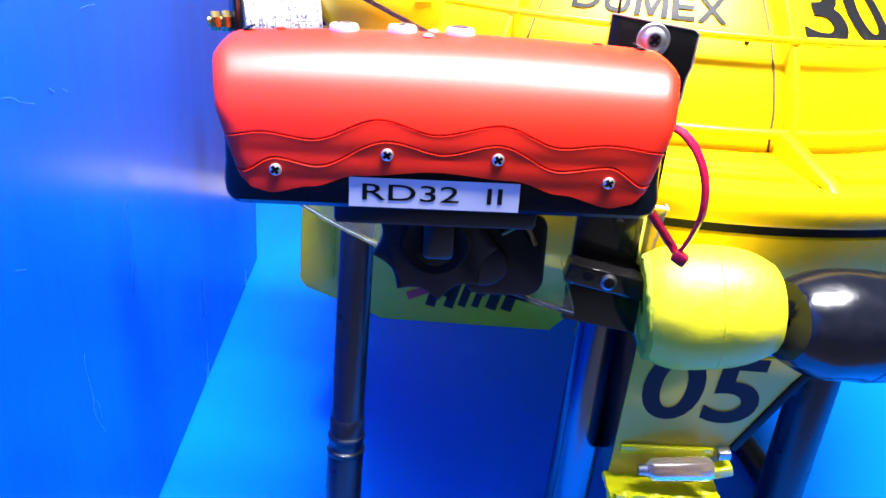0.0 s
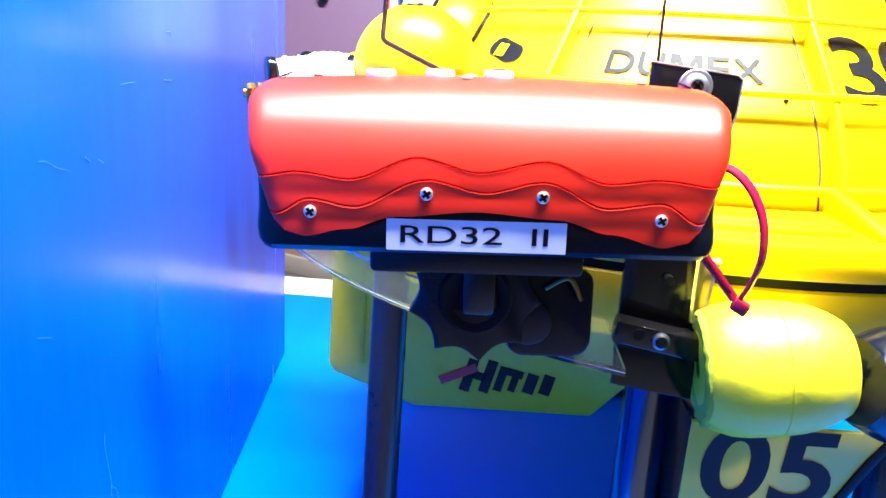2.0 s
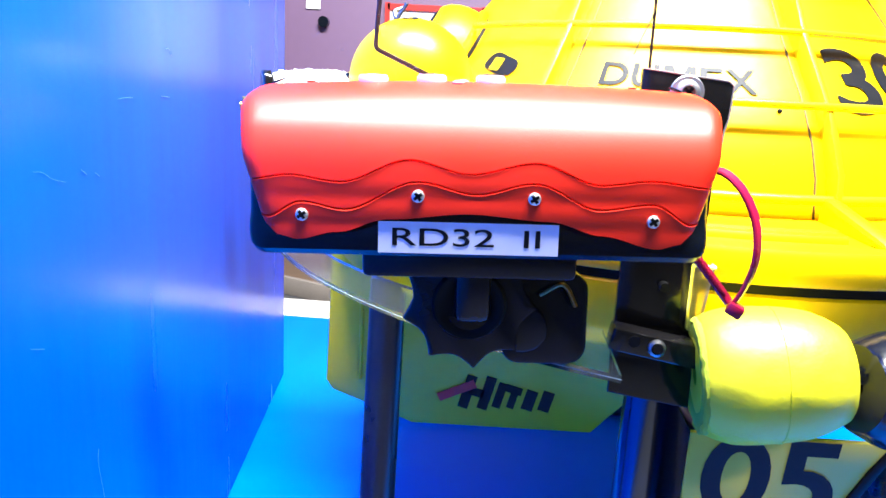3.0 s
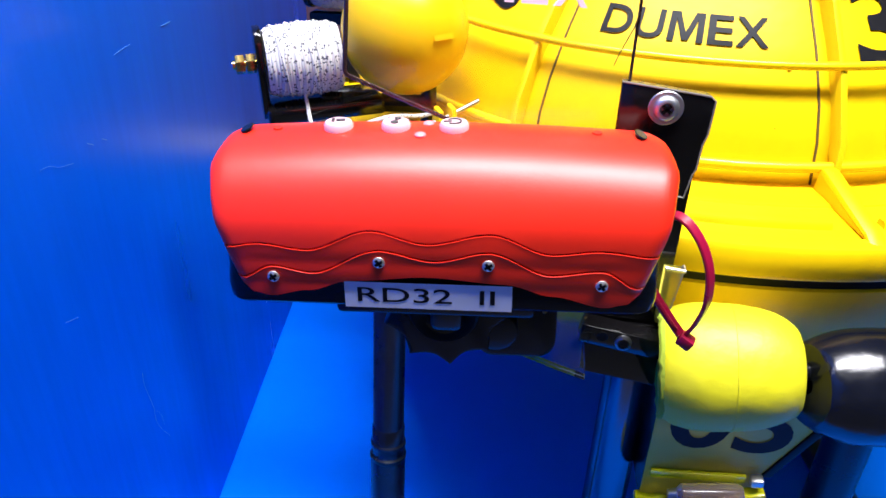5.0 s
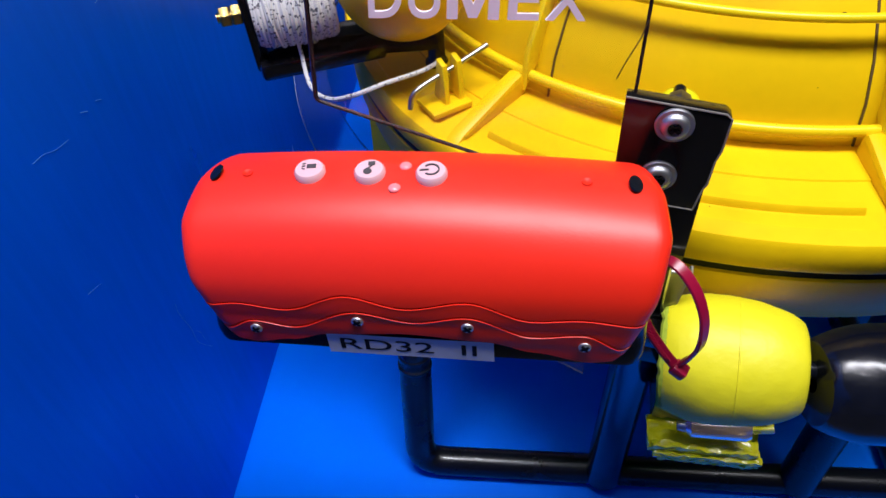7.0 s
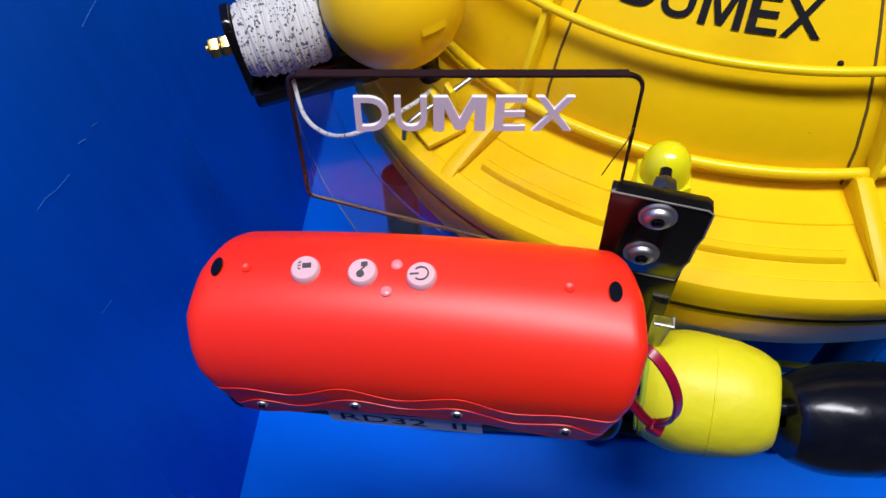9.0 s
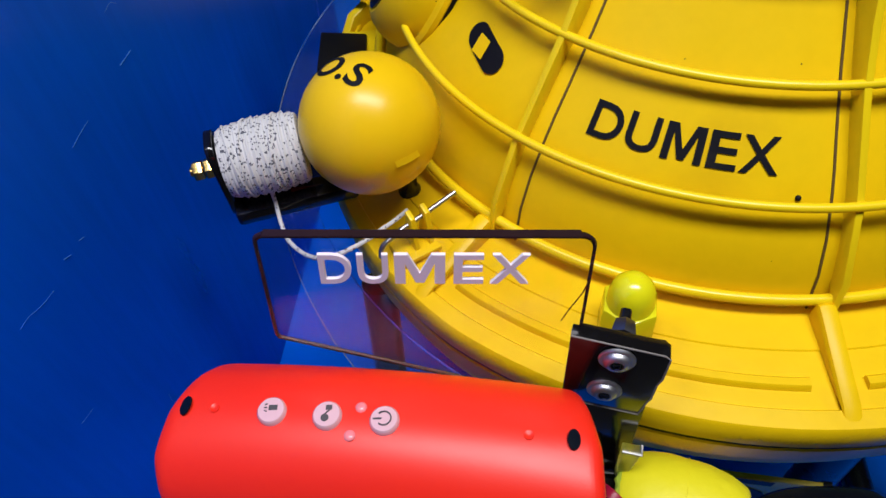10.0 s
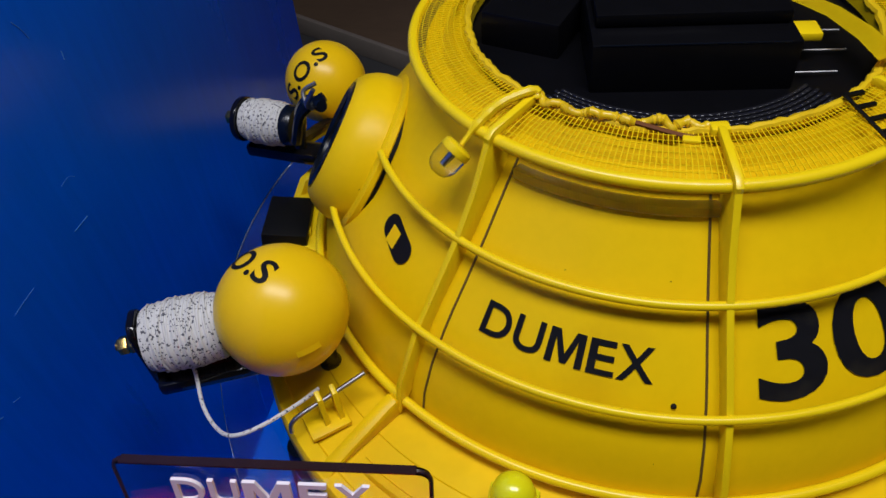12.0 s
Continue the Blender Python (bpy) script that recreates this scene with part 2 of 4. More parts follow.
def tube(pts, r, seg=10, closed=False, cap=True):
    """A round bar swept along points; r may be a list."""
    pts = [Vector(p) for p in pts]
    n = len(pts)
    rs = r if isinstance(r, (list, tuple)) else [r] * n
    bm = bmesh.new()
    rings, up = [], None
    for i, p in enumerate(pts):
        a = pts[(i - 1) % n] if (closed or i) else p
        b = pts[(i + 1) % n] if (closed or i < n - 1) else p
        d = (b - a).normalized()
        if up is None:
            up = d.orthogonal().normalized()
        up = (up - d * up.dot(d)).normalized()
        side = d.cross(up)
        rings.append([bm.verts.new(p + (up * math.cos(2 * math.pi * k / seg) + side * math.sin(2 * math.pi * k / seg)) * rs[i]) for k in range(seg)])
    for i in range(n if closed else n - 1):
        A, B = rings[i], rings[(i + 1) % n]
        for k in range(seg):
            bm.faces.new((A[k], A[(k + 1) % seg], B[(k + 1) % seg], B[k]))
    if cap and not closed:
        bm.faces.new(rings[0][::-1])
        bm.faces.new(rings[-1])
    return bm


def lathe(profile, seg=128, a0=0.0, a1=360.0, close=False):
    """Turns a profile of (r, z) round the z axis, from a0 to a1 degrees."""
    full = abs(a1 - a0) >= 359.99
    bm = bmesh.new()
    cols = []
    for i in range(seg if full else seg + 1):
        a = radians(a0 + (a1 - a0) * i / seg)
        cols.append([bm.verts.new((r * math.cos(a), r * math.sin(a), z)) for r, z in profile])
    m = len(profile)
    for i in range(seg):
        A, B = cols[i], cols[(i + 1) % len(cols)]
        for k in range(m if close else m - 1):
            bm.faces.new((A[k], B[k], B[(k + 1) % m], A[(k + 1) % m]))
    if close and not full:
        bm.faces.new(cols[0])
        bm.faces.new(cols[-1][::-1])
    return bm


def turned(profile, p0, p1, seg=40):
    """A turned body: profile of (distance along, radius) from p0 towards p1."""
    p0, p1 = Vector(p0), Vector(p1)
    bm = lathe([(max(r, 1e-5), s) for s, r in profile], seg)
    bmesh.ops.remove_doubles(bm, verts=bm.verts, dist=2e-5)
    bm.transform(Matrix.Translation(p0) @ (p1 - p0).to_track_quat("Z", "Y").to_matrix().to_4x4())
    return bm


def prism(outline, depth, m=Matrix(), bevel=0.0):
    """A plate from a flat outline in x and y, of that depth along z, centred on z = 0."""
    bm = bmesh.new()
    f = bm.faces.new([bm.verts.new((x, y, -depth / 2)) for x, y in outline])
    ext = bmesh.ops.extrude_face_region(bm, geom=[f])
    bmesh.ops.translate(bm, vec=(0, 0, depth), verts=[v for v in ext["geom"] if isinstance(v, bmesh.types.BMVert)])
    if bevel:
        bmesh.ops.bevel(bm, geom=[e for e in bm.edges if abs(e.verts[0].co.z - e.verts[1].co.z) < 1e-7], offset=bevel, segments=2, affect="EDGES", profile=0.5)
    bm.transform(m)
    return bm


def rounded(w, h, r, n=6):
    out = []
    for cx, cy, a in ((w / 2 - r, h / 2 - r, 0), (-w / 2 + r, h / 2 - r, 90), (-w / 2 + r, -h / 2 + r, 180), (w / 2 - r, -h / 2 + r, 270)):
        for k in range(n + 1):
            t = radians(a + 90 * k / n)
            out.append((cx + r * math.cos(t), cy + r * math.sin(t)))
    return out


def smooth_path(pts, n=12):
    """Catmull-Rom through points."""
    P = [Vector(p) for p in pts]
    P = [P[0] * 2 - P[1]] + P + [P[-1] * 2 - P[-2]]
    out = []
    for i in range(1, len(P) - 2):
        for k in range(n):
            t = k / n
            out.append(0.5 * (2 * P[i] + (P[i + 1] - P[i - 1]) * t + (2 * P[i - 1] - 5 * P[i] + 4 * P[i + 1] - P[i + 2]) * t ** 2 + (3 * P[i] - P[i - 1] - 3 * P[i + 1] + P[i + 2]) * t ** 3))
    return out + [P[-2]]


def text_mesh(body, width, height, bold=0.0, depth=0.0, space=1.0):
    """Flat lettering in x and y, centred, fitted to width and height."""
    cu = bpy.data.curves.new("lettering", "FONT")
    cu.body, cu.offset, cu.extrude, cu.space_character, cu.resolution_u = body, bold, 0.05 if depth else 0.0, space, 5
    ob = bpy.data.objects.new("lettering", cu)
    scene.collection.objects.link(ob)
    dg = bpy.context.evaluated_depsgraph_get()
    me = bpy.data.meshes.new_from_object(ob.evaluated_get(dg))
    bpy.data.objects.remove(ob)
    bm = bmesh.new()
    bm.from_mesh(me)
    bpy.data.meshes.remove(me)
    xs, ys = [v.co.x for v in bm.verts], [v.co.y for v in bm.verts]
    sx, sy = width / (max(xs) - min(xs)), height / (max(ys) - min(ys))
    mx, my = (max(xs) + min(xs)) / 2, (max(ys) + min(ys)) / 2
    for v in bm.verts:
        v.co = Vector(((v.co.x - mx) * sx, (v.co.y - my) * sy, v.co.z / 0.05 * depth))
    return bm


def cut_grid(bm, step):
    """Splits flat geometry finely enough to be bent."""
    bmesh.ops.triangulate(bm, faces=bm.faces[:])
    for _ in range(5):
        es = [e for e in bm.edges if e.calc_length() > step]
        if not es:
            break
        bmesh.ops.subdivide_edges(bm, edges=es, cuts=1)
        bmesh.ops.triangulate(bm, faces=bm.faces[:])
    return bm


def interp(x, table):
    for (x0, y0), (x1, y1) in zip(table, table[1:]):
        if x <= x1:
            return y0 + (y1 - y0) * (x - x0) / (x1 - x0)
    return table[-1][1]


def on_axis(az, r, z):
    return Vector((r * math.cos(radians(az)), r * math.sin(radians(az)), z))


def grid_mesh(rows, close_ends=True):
    bm = bmesh.new()
    V = [[bm.verts.new(p) for p in row] for row in rows]
    for i in range(len(V) - 1):
        for j in range(len(V[0]) - 1):
            bm.faces.new((V[i][j], V[i][j + 1], V[i + 1][j + 1], V[i + 1][j]))
    return bm, V

# ---- setting ----
FLOOR_Z = -0.010


def setting(name, bm, mat, label, category):
    return single(name, bm, mat, label, category, kind="structure")


setting("ground", box((60, 60, 0.02), pose(0, 0, -0.061)), HALL, "dark grey hall floor around the display base", "ground")
setting("table_board", box((1.5, 0.112, 0.03), pose(-0.50, 0.560, -0.0355), 0.003), CREAM, "pale stained board behind the blue base", "board")
setting("floor", box((1.25, 0.93, 0.040), pose(0.175, 0.035, FLOOR_Z - 0.020), 0.0008), BLUE_FLOOR, "bright blue plastic base sheet, scuffed", "floor")
for nm, sx, sy, x, y in (("wall_north", 9.0, 0.1, 0, 4.5), ("wall_south", 9.0, 0.1, 0, -4.5), ("wall_east", 0.1, 8.9, 4.45, 0), ("wall_hall", 0.1, 8.9, -4.45, 0)):
    setting(nm, box((sx, sy, 1.2), pose(x, y, 0.55)), HALL_WALL, "plain grey hall wall", "wall")
WALL_YAW = 5.7
WALL_M = pose(-0.288, -0.21, 0.0, 0, 0, WALL_YAW)
setting("wall_west", box((0.006, 1.45, 0.86), WALL_M @ pose(-0.003, -0.225, FLOOR_Z + 0.43), 0.001), BLUE_WALL, "glossy blue plastic side wall with scratches", "wall")

# ---- hull of revolution ----
HULL = [(0.294, 0.187), (0.315, 0.183), (0.330, 0.1765), (0.3444, 0.167), (0.3528, 0.1605), (0.363, 0.1515), (0.381, 0.1365), (0.400, 0.122), (0.415, 0.110), (0.424, 0.103)]
RIBS = [-121.7, -77.0, -32.0, 13.0, 58.0, 103.0, 148.0]
HULL_X, HULL_Y = 0.0057, 0.0003
capsule = thing("model_capsule", (0, 0, FLOOR_Z), "yellow model diving capsule with caged conical hull above black skid", "model vessel")
hull_profile = [(r, z) for z, r in HULL]
hull = part("hull", lathe(hull_profile, 160), YELLOW, capsule, "yellow painted conical hull shell")


def hull_r(z):
    return interp(z, HULL)


def wrap(bm, az, z0, lift=0.0006, turn=0.0):
    """Bends flat lettering on to the hull round azimuth az and height z0; y runs up the slope."""
    c, s = math.cos(radians(turn)), math.sin(radians(turn))
    for v in bm.verts:
        x, y = v.co.x * c - v.co.y * s, v.co.x * s + v.co.y * c
        z = z0 + y * 0.74
        r = hull_r(z) + lift * 0.75 + v.co.z
        a = radians(az) + x / hull_r(z0)
        v.co = Vector((r * math.cos(a), r * math.sin(a), z + lift * 0.6))
    return bm


DRAWN_IN = [(-240, 1.0), (-225, 0.80), (-200, 0.52), (-180, 0.50), (-164, 0.64), (-140, 0.84), (-130, 0.93), (-118, 1.0), (120, 1.0)]


def drawn_in(bm):
    """The flange and drum lose width on the side of the port."""
    for v in bm.verts:
        r, az = math.hypot(v.co.x, v.co.y), math.degrees(math.atan2(v.co.y, v.co.x))
        if az > 120:
            az -= 360
        if r > 0.19:
            k = (0.19 + (r - 0.19) * interp(az, DRAWN_IN)) / r
            v.co.x, v.co.y = v.co.x * k, v.co.y * k
    return bm


flange = part("flange", drawn_in(lathe([(0.180, 0.2975), (0.190, 0.2972), (0.206, 0.2962), (0.2065, 0.2955), (0.2308, 0.2932), (0.2318, 0.2945), (0.2390, 0.2935), (0.2405, 0.2915), (0.2412, 0.2815), (0.2400, 0.2795), (0.180, 0.279)], 160, close=True)), YELLOW, capsule, "wide yellow flange with a raised lip")
part("gasket", drawn_in(lathe([(0.16, 0.2795), (0.2392, 0.2795), (0.2392, 0.2755), (0.16, 0.2755)], 128, close=True)), BLACK_GAP, capsule, "black seam below the flange")
part("drum", drawn_in(lathe([(0.10, 0.2755), (0.2385, 0.2755), (0.2397, 0.2742), (0.2385, 0.262), (0.2345, 0.252), (0.2325, 0.2440), (0.2300, 0.2425), (0.10, 0.2425)], 128, close=True)), YELLOW, capsule, "yellow lower drum")

# longitudinal ribs of the cage
for az in RIBS:
    outer = [(0.300, 0.1925), (0.318, 0.1905), (0.346, 0.1760), (0.381, 0.1485), (0.4005, 0.1365), (0.4235, 0.1265)]
    inner = [(z, r - 0.0030) for z, r in HULL if 0.30 <= z <= 0.4235]
    pts = [(r, z) for z, r in outer] + [(r, z) for z, r in reversed(inner)]
    m = pose(0, 0, 0, 0, 0, az) @ pose(0, 0, 0, 90)
    part("cage_rib", prism(pts, 0.0030, m, 0.0004), YELLOW_ROD, capsule)

# hoops
for z, r, rr, a0, a1 in ((0.3816, 0.1464, 0.0019, -150.8, 129.0), (0.3475, 0.1752, 0.0019, -153.2, 133.0)):
    n = 150
    part("cage_hoop", tube([on_axis(a0 + (a1 - a0) * k / n, r, z) for k in range(n + 1)], rr, 10), YELLOW_ROD, capsule)
part("cage_hoop", tube([on_axis(k * 2.25, 0.1888, 0.3064) for k in range(160)], 0.0024, 10, closed=True), YELLOW_ROD, capsule)
part("rim_hoop", tube([on_axis(k * 2.25, 0.1225, 0.4208) for k in range(160)], 0.0027, 12, closed=True), YELLOW_ROD, capsule, "thick yellow hoop round the top mesh")

# stiffeners on the flange
for az in RIBS:
    az -= 1.2
    m = pose(0, 0, 0, 0, 0, az) @ pose(0, 0, 0, 90)
    part("flange_rib", prism([(0.1885, 0.2945), (0.1900, 0.3060), (0.1925, 0.3078), (0.1965, 0.3070), (0.2310, 0.2970), (0.2375, 0.2930)], 0.0078, m, 0.0022), YELLOW, flange)
    part("flange_ridge", drawn_in(lathe([(0.2180, 0.2930), (0.2184, 0.2962), (0.2192, 0.2970), (0.2222, 0.2968), (0.2232, 0.2956), (0.2236, 0.2930)], 26, az + 2.5, az + 41.5, close=True)), YELLOW, flange)

# panel seams
for az in RIBS[:3]:
    part("seam", tube([on_axis(az + (3.0 if az < -100 else -2.3), hull_r(z) + 0.0003, z) for z, r in HULL[:-1]], 0.00055, 6), SEAM, hull)

# ---- top mesh and dark inside ----
mesh_profile = [(0.1215, 0.4215), (0.112, 0.4238), (0.0960, 0.4250)]
nets = []
for j in range(330):
    az = j * 360.0 / 330
    nets.append(tube([on_axis(az, r, z + 0.0012) for r, z in mesh_profile], 0.00024, 4, cap=False))
for j in range(9):
    u = j / 8.0
    r = 0.1210 - 0.0250 * u
    z = 0.4228 + 0.0034 * math.sin(u * 1.57)
    nets.append(tube([on_axis(k * 3.0, r, z) for k in range(120)], 0.00020, 4, closed=True))
part("mesh_screen", join(*nets), YELLOW_ROD, capsule, "fine yellow wire mesh collar", kind="stuff")
part("collar_panel", lathe([(0.1165, 0.4160), (0.108, 0.4172), (0.0955, 0.4200)], 120), YELLOW, capsule)
for az in RIBS:
    bar = prism([(0.1275, 0.4190), (0.1275, 0.4235), (0.1240, 0.4265), (0.0985, 0.4300), (0.0965, 0.4290), (0.0965, 0.4262), (0.1225, 0.4225)], 0.0032, pose(0, 0, 0, 0, 0, az) @ pose(0, 0, 0, 90), 0.0005)
    part("mesh_bar", bar, YELLOW_ROD, capsule)
rim_pts = []
rng = random.Random(4)
for k in range(180):
    rim_pts.append(on_axis(k * 2.0, 0.0952 + rng.uniform(-0.0006, 0.0006), 0.4255 + rng.uniform(-0.0005, 0.0005)))
part("opening_rim", tube(rim_pts, [0.0019 + rng.uniform(-0.0003, 0.0004) for _ in rim_pts], 8, closed=True), WIRE_PAINT, capsule, "rough yellow painted rim of the opening")
part("opening_lip", lathe([(0.0948, 0.4262), (0.0945, 0.4190), (0.0938, 0.4188), (0.0940, 0.4262)], 120, close=True), YELLOW_ROD, capsule, "yellow inner lip of the opening")
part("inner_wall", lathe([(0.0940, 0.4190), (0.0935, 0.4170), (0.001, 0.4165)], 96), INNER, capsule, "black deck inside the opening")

# small black blocks in rows on the inner deck
block_me = finish("block", box((0.0034, 0.0018, 0.0016), Matrix(), 0.0003, 1), DECK)
for row in range(8):
    rr = 0.0920 - row * 0.0026
    for k in range(36):
        az = -125.0 + k * (90.0 / 36) + (row % 2) * 1.25
        ob = new("block", block_me)
        ob.parent = capsule
        ob.matrix_basis = base_matrix(capsule).inverted() @ Matrix.Translation(on_axis(az, rr, 0.4176)) @ pose(0, 0, 0, 0, 0, az + 90)
winch = thing("equipment_box", (0.0145, -0.01, 0.408), "glossy black box inside the open capsule", "box")
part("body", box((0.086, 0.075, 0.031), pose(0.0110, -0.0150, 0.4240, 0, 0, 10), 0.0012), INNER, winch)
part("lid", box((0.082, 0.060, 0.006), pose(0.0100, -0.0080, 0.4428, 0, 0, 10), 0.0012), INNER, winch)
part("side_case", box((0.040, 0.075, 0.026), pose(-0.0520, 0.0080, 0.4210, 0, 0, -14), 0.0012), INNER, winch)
part("seam", box((0.078, 0.0006, 0.0006), pose(0.0165, -0.0518, 0.4392, 0, 0, 10)), BLACK_CASE, winch)
for a, b in (((0.0560, -0.0365), (0.0790, -0.0322)), ((0.0590, -0.0170), (0.0850, -0.0128)), ((0.0640, 0.0025), (0.0845, 0.0050))):
    part("wire", rod((*a, 0.4195), (*b, 0.4195), 0.0005, None, 6), STEEL, winch)
part("yellow_tab", box((0.013, 0.012, 0.0040), pose(0.0640, -0.0180, 0.4300, 0, 0, 10), 0.0008), YELLOW_ROD, winch)
flap_in = [(0.0500, 0.0080), (0.0557, 0.0001), (0.0645, -0.0090), (0.0737, -0.0294), (0.0775, -0.0447)]
flap_out = [(0.0520, 0.0160), (0.0620, 0.0090), (0.0740, -0.0030), (0.0850, -0.0210), (0.0920, -0.0400)]
fb, fv = grid_mesh([[Vector((*a, 0.4290)).lerp(Vector((*b, 0.4345)), 0.45 + 0.11 * t) for t in range(6)] for a, b in zip(flap_in, flap_out)])
bmesh.ops.solidify(fb, geom=fb.faces[:], thickness=0.0015)
part("collar_flap", fb, YELLOW_ROD, capsule, "lifted edge of the yellow mesh collar")
for k in range(5):
    p = Vector((0.0724, -0.0651, 0.4290)).lerp(Vector((0.0870, -0.0905, 0.4255)), k / 4)
    part("hinge_rung", box((0.0085, 0.0018, 0.0014), Matrix.Translation(p) @ pose(0, 0, 0, 0, 0, 28)), BLACK_GAP, capsule)
part("hinge_rail", tube([(0.0690, -0.0665, 0.4290), (0.0832, -0.0922, 0.4255)], 0.0008, 6), BLACK_GAP, capsule)

# frosted light strip below the rim hoop between two ribs
part("light_strip", lathe([(0.1165, 0.4090), (0.1215, 0.4090), (0.1215, 0.4045), (0.1180, 0.4035)], 40, -117.5, -78.0, close=True), STRIP, hull, "frosted curved light strip")

# lettering on the hull
for ch, x0, w in zip("DUMEX", (-0.0299, -0.0152, 0.0010, 0.0158, 0.0293), (0.0132, 0.0126, 0.0152, 0.0108, 0.0142)):
    if ch == "M":
        letter = bmesh.new()
        letter.faces.new([letter.verts.new(((x - 0.5) * w, (y - 0.5) * 0.0150, 0)) for x, y in ((0, 0), (0, 1), (0.27, 1), (0.5, 0.34), (0.73, 1), (1, 1), (1, 0), (0.81, 0), (0.81, 0.76), (0.585, 0.06), (0.415, 0.06), (0.19, 0.76), (0.19, 0))])
        cut_grid(letter, 0.004)
    else:
        letter = cut_grid(text_mesh(ch, w, 0.0150, 0.016), 0.004)
    letter.transform(pose(x0, 0, 0))
    part("letter", wrap(letter, -99.9, 0.3568, 0.0007, -1.0), INK, hull, "black vinyl name letter")
num_txt = wrap(cut_grid(text_mesh("30", 0.0655, 0.0420, 0.022), 0.004), -60.0, 0.3600, 0.0007, 0.0)
part("lettering", num_txt, INK, hull, "large black vinyl number")
mark = prism(rounded(0.0270, 0.0128, 0.0063), 0.0002)
part("mark", wrap(cut_grid(mark, 0.004), -136.0, 0.3595, 0.0007, -19.3), INK, hull, "black oval mark")
part("mark_inset", wrap(prism([(-0.0060, 0.0043), (-0.0057, -0.0046), (0.0016, -0.0053), (0.0014, 0.0034)], 0.0002), -136.0, 0.3595, 0.0013, 0.0), YELLOW, hull)
part("rivet", ball(on_axis(-83.6, hull_r(0.3444) + 0.0004, 0.3444), 0.0012, 12, 8), INK, hull)

# port housing on the side of the hull
PORT_EL, PORT_TURN = 31.0, -172.0
ax = Vector((math.cos(radians(PORT_TURN)) * math.cos(radians(PORT_EL)), math.sin(radians(PORT_TURN)) * math.cos(radians(PORT_EL)), math.sin(radians(PORT_EL))))
port_c = Vector((-0.1425, -0.0365, 0.3500))
port = part("port_housing", turned([(-0.030, 0.0440), (0.010, 0.0438), (0.016, 0.0428), (0.021, 0.0410), (0.0255, 0.0383), (0.0285, 0.0352), (0.0298, 0.0332), (0.0296, 0.0316), (0.024, 0.0310)], port_c, port_c + ax, 72), YELLOW, capsule, "short yellow cylindrical port housing")
part("port_base", turned([(-0.034, 0.0458), (0.0008, 0.0458), (0.0016, 0.0450), (0.0016, 0.0430)], port_c, port_c + ax, 72), YELLOW, capsule, "yellow socket under the port")
part("port_collar", turned([(0.0028, 0.0435), (0.0028, 0.0462), (0.0038, 0.0472), (0.0062, 0.0472), (0.0076, 0.0460), (0.0084, 0.0435)], port_c, port_c + ax, 72), YELLOW, port, "raised collar ring")
part("port_seal", turned([(0.0010, 0.0435), (0.0010, 0.0466), (0.0030, 0.0466), (0.0030, 0.0435)], port_c, port_c + ax, 72), BLACK_GAP, port)
part("port_gasket", turned([(0.022, 0.0245), (0.0295, 0.0250), (0.0312, 0.0280), (0.0304, 0.0312), (0.022, 0.0312)], port_c, port_c + ax, 64), BLACK_CASE, port, "black rubber ring")
part("port_glass", turned([(0.022, 0.0), (0.022, 0.0250), (0.0275, 0.0250), (0.0290, 0.0)], port_c, port_c + ax, 48), GLASS_DARK, port, "dark grey glass window")

# small lamp on the hull
lamp_tip, lamp_base = Vector((-0.0822, -0.1142, 0.4085)), Vector((-0.0712, -0.1050, 0.4185))
d = (lamp_base - lamp_tip).normalized()
lamp = thing("signal_lamp", lamp_base, "clear round-nosed lamp bulb in a yellow collar", "lamp")
part("bulb", turned([(0.0, 0.0), (0.0004, 0.0026), (0.0016, 0.0046), (0.0035, 0.0060), (0.0058, 0.0066), (0.0140, 0.0066), (0.0140, 0.0)], lamp_tip, lamp_base, 28), BULB, lamp, "clear plastic bulb")
part("collar", turned([(0.0, 0.0060), (0.0, 0.0066), (0.0006, 0.0069), (0.0032, 0.0067), (0.0042, 0.0054), (0.0046, 0.0)], lamp_tip + d * 0.0112, lamp_base + d * 0.02, 28), YELLOW_ROD, lamp)
part("filament", rod(lamp_tip + d * 0.005, lamp_tip + d * 0.0115, 0.0011, 0.0014, 10), STEEL, lamp)
part("wire", tube(smooth_path([lamp_tip + d * 0.016, (-0.0660, -0.0985, 0.4245), (-0.0575, -0.0905, 0.4300), (-0.0460, -0.0830, 0.4315), (-0.0445, -0.0840, 0.4280)], 6), [0.0011] * 4 + [0.0016 + 0.0007 * abs(math.sin(i * 1.1)) for i in range(21)], 8), YELLOW_ROD, lamp)

# lumpy painted wire along the opening
rng = random.Random(9)
wpts = [on_axis(-122 + k * 2.1, 0.0938 + rng.uniform(-0.0013, 0.0016), 0.4278 + rng.uniform(-0.0012, 0.0016)) for k in range(23)]
wob = thing("rim_wire", wpts[0], "lumpy yellow painted wire with rust along the opening", "wire")
part("strand", tube(smooth_path(wpts, 5), [0.0016 + 0.0008 * abs(noise.noise(Vector((i * 0.37, 0, 0)))) * 2 for i in range(111)], 10), WIRE_PAINT, wob)
wpts = wpts[::2]
part("rust_spot", tube(smooth_path([wpts[7] + Vector((0, -0.001, 0.001)), wpts[9] + Vector((0.001, -0.003, -0.0005)), wpts[10] + Vector((0.002, -0.008, -0.0015))], 5), 0.0011, 6), RUST, wob)
part("foot", box((0.007, 0.004, 0.002), Matrix.Translation(wpts[10] + Vector((0.001, -0.0095, -0.0015))), 0.0008), YELLOW_ROD, wob)
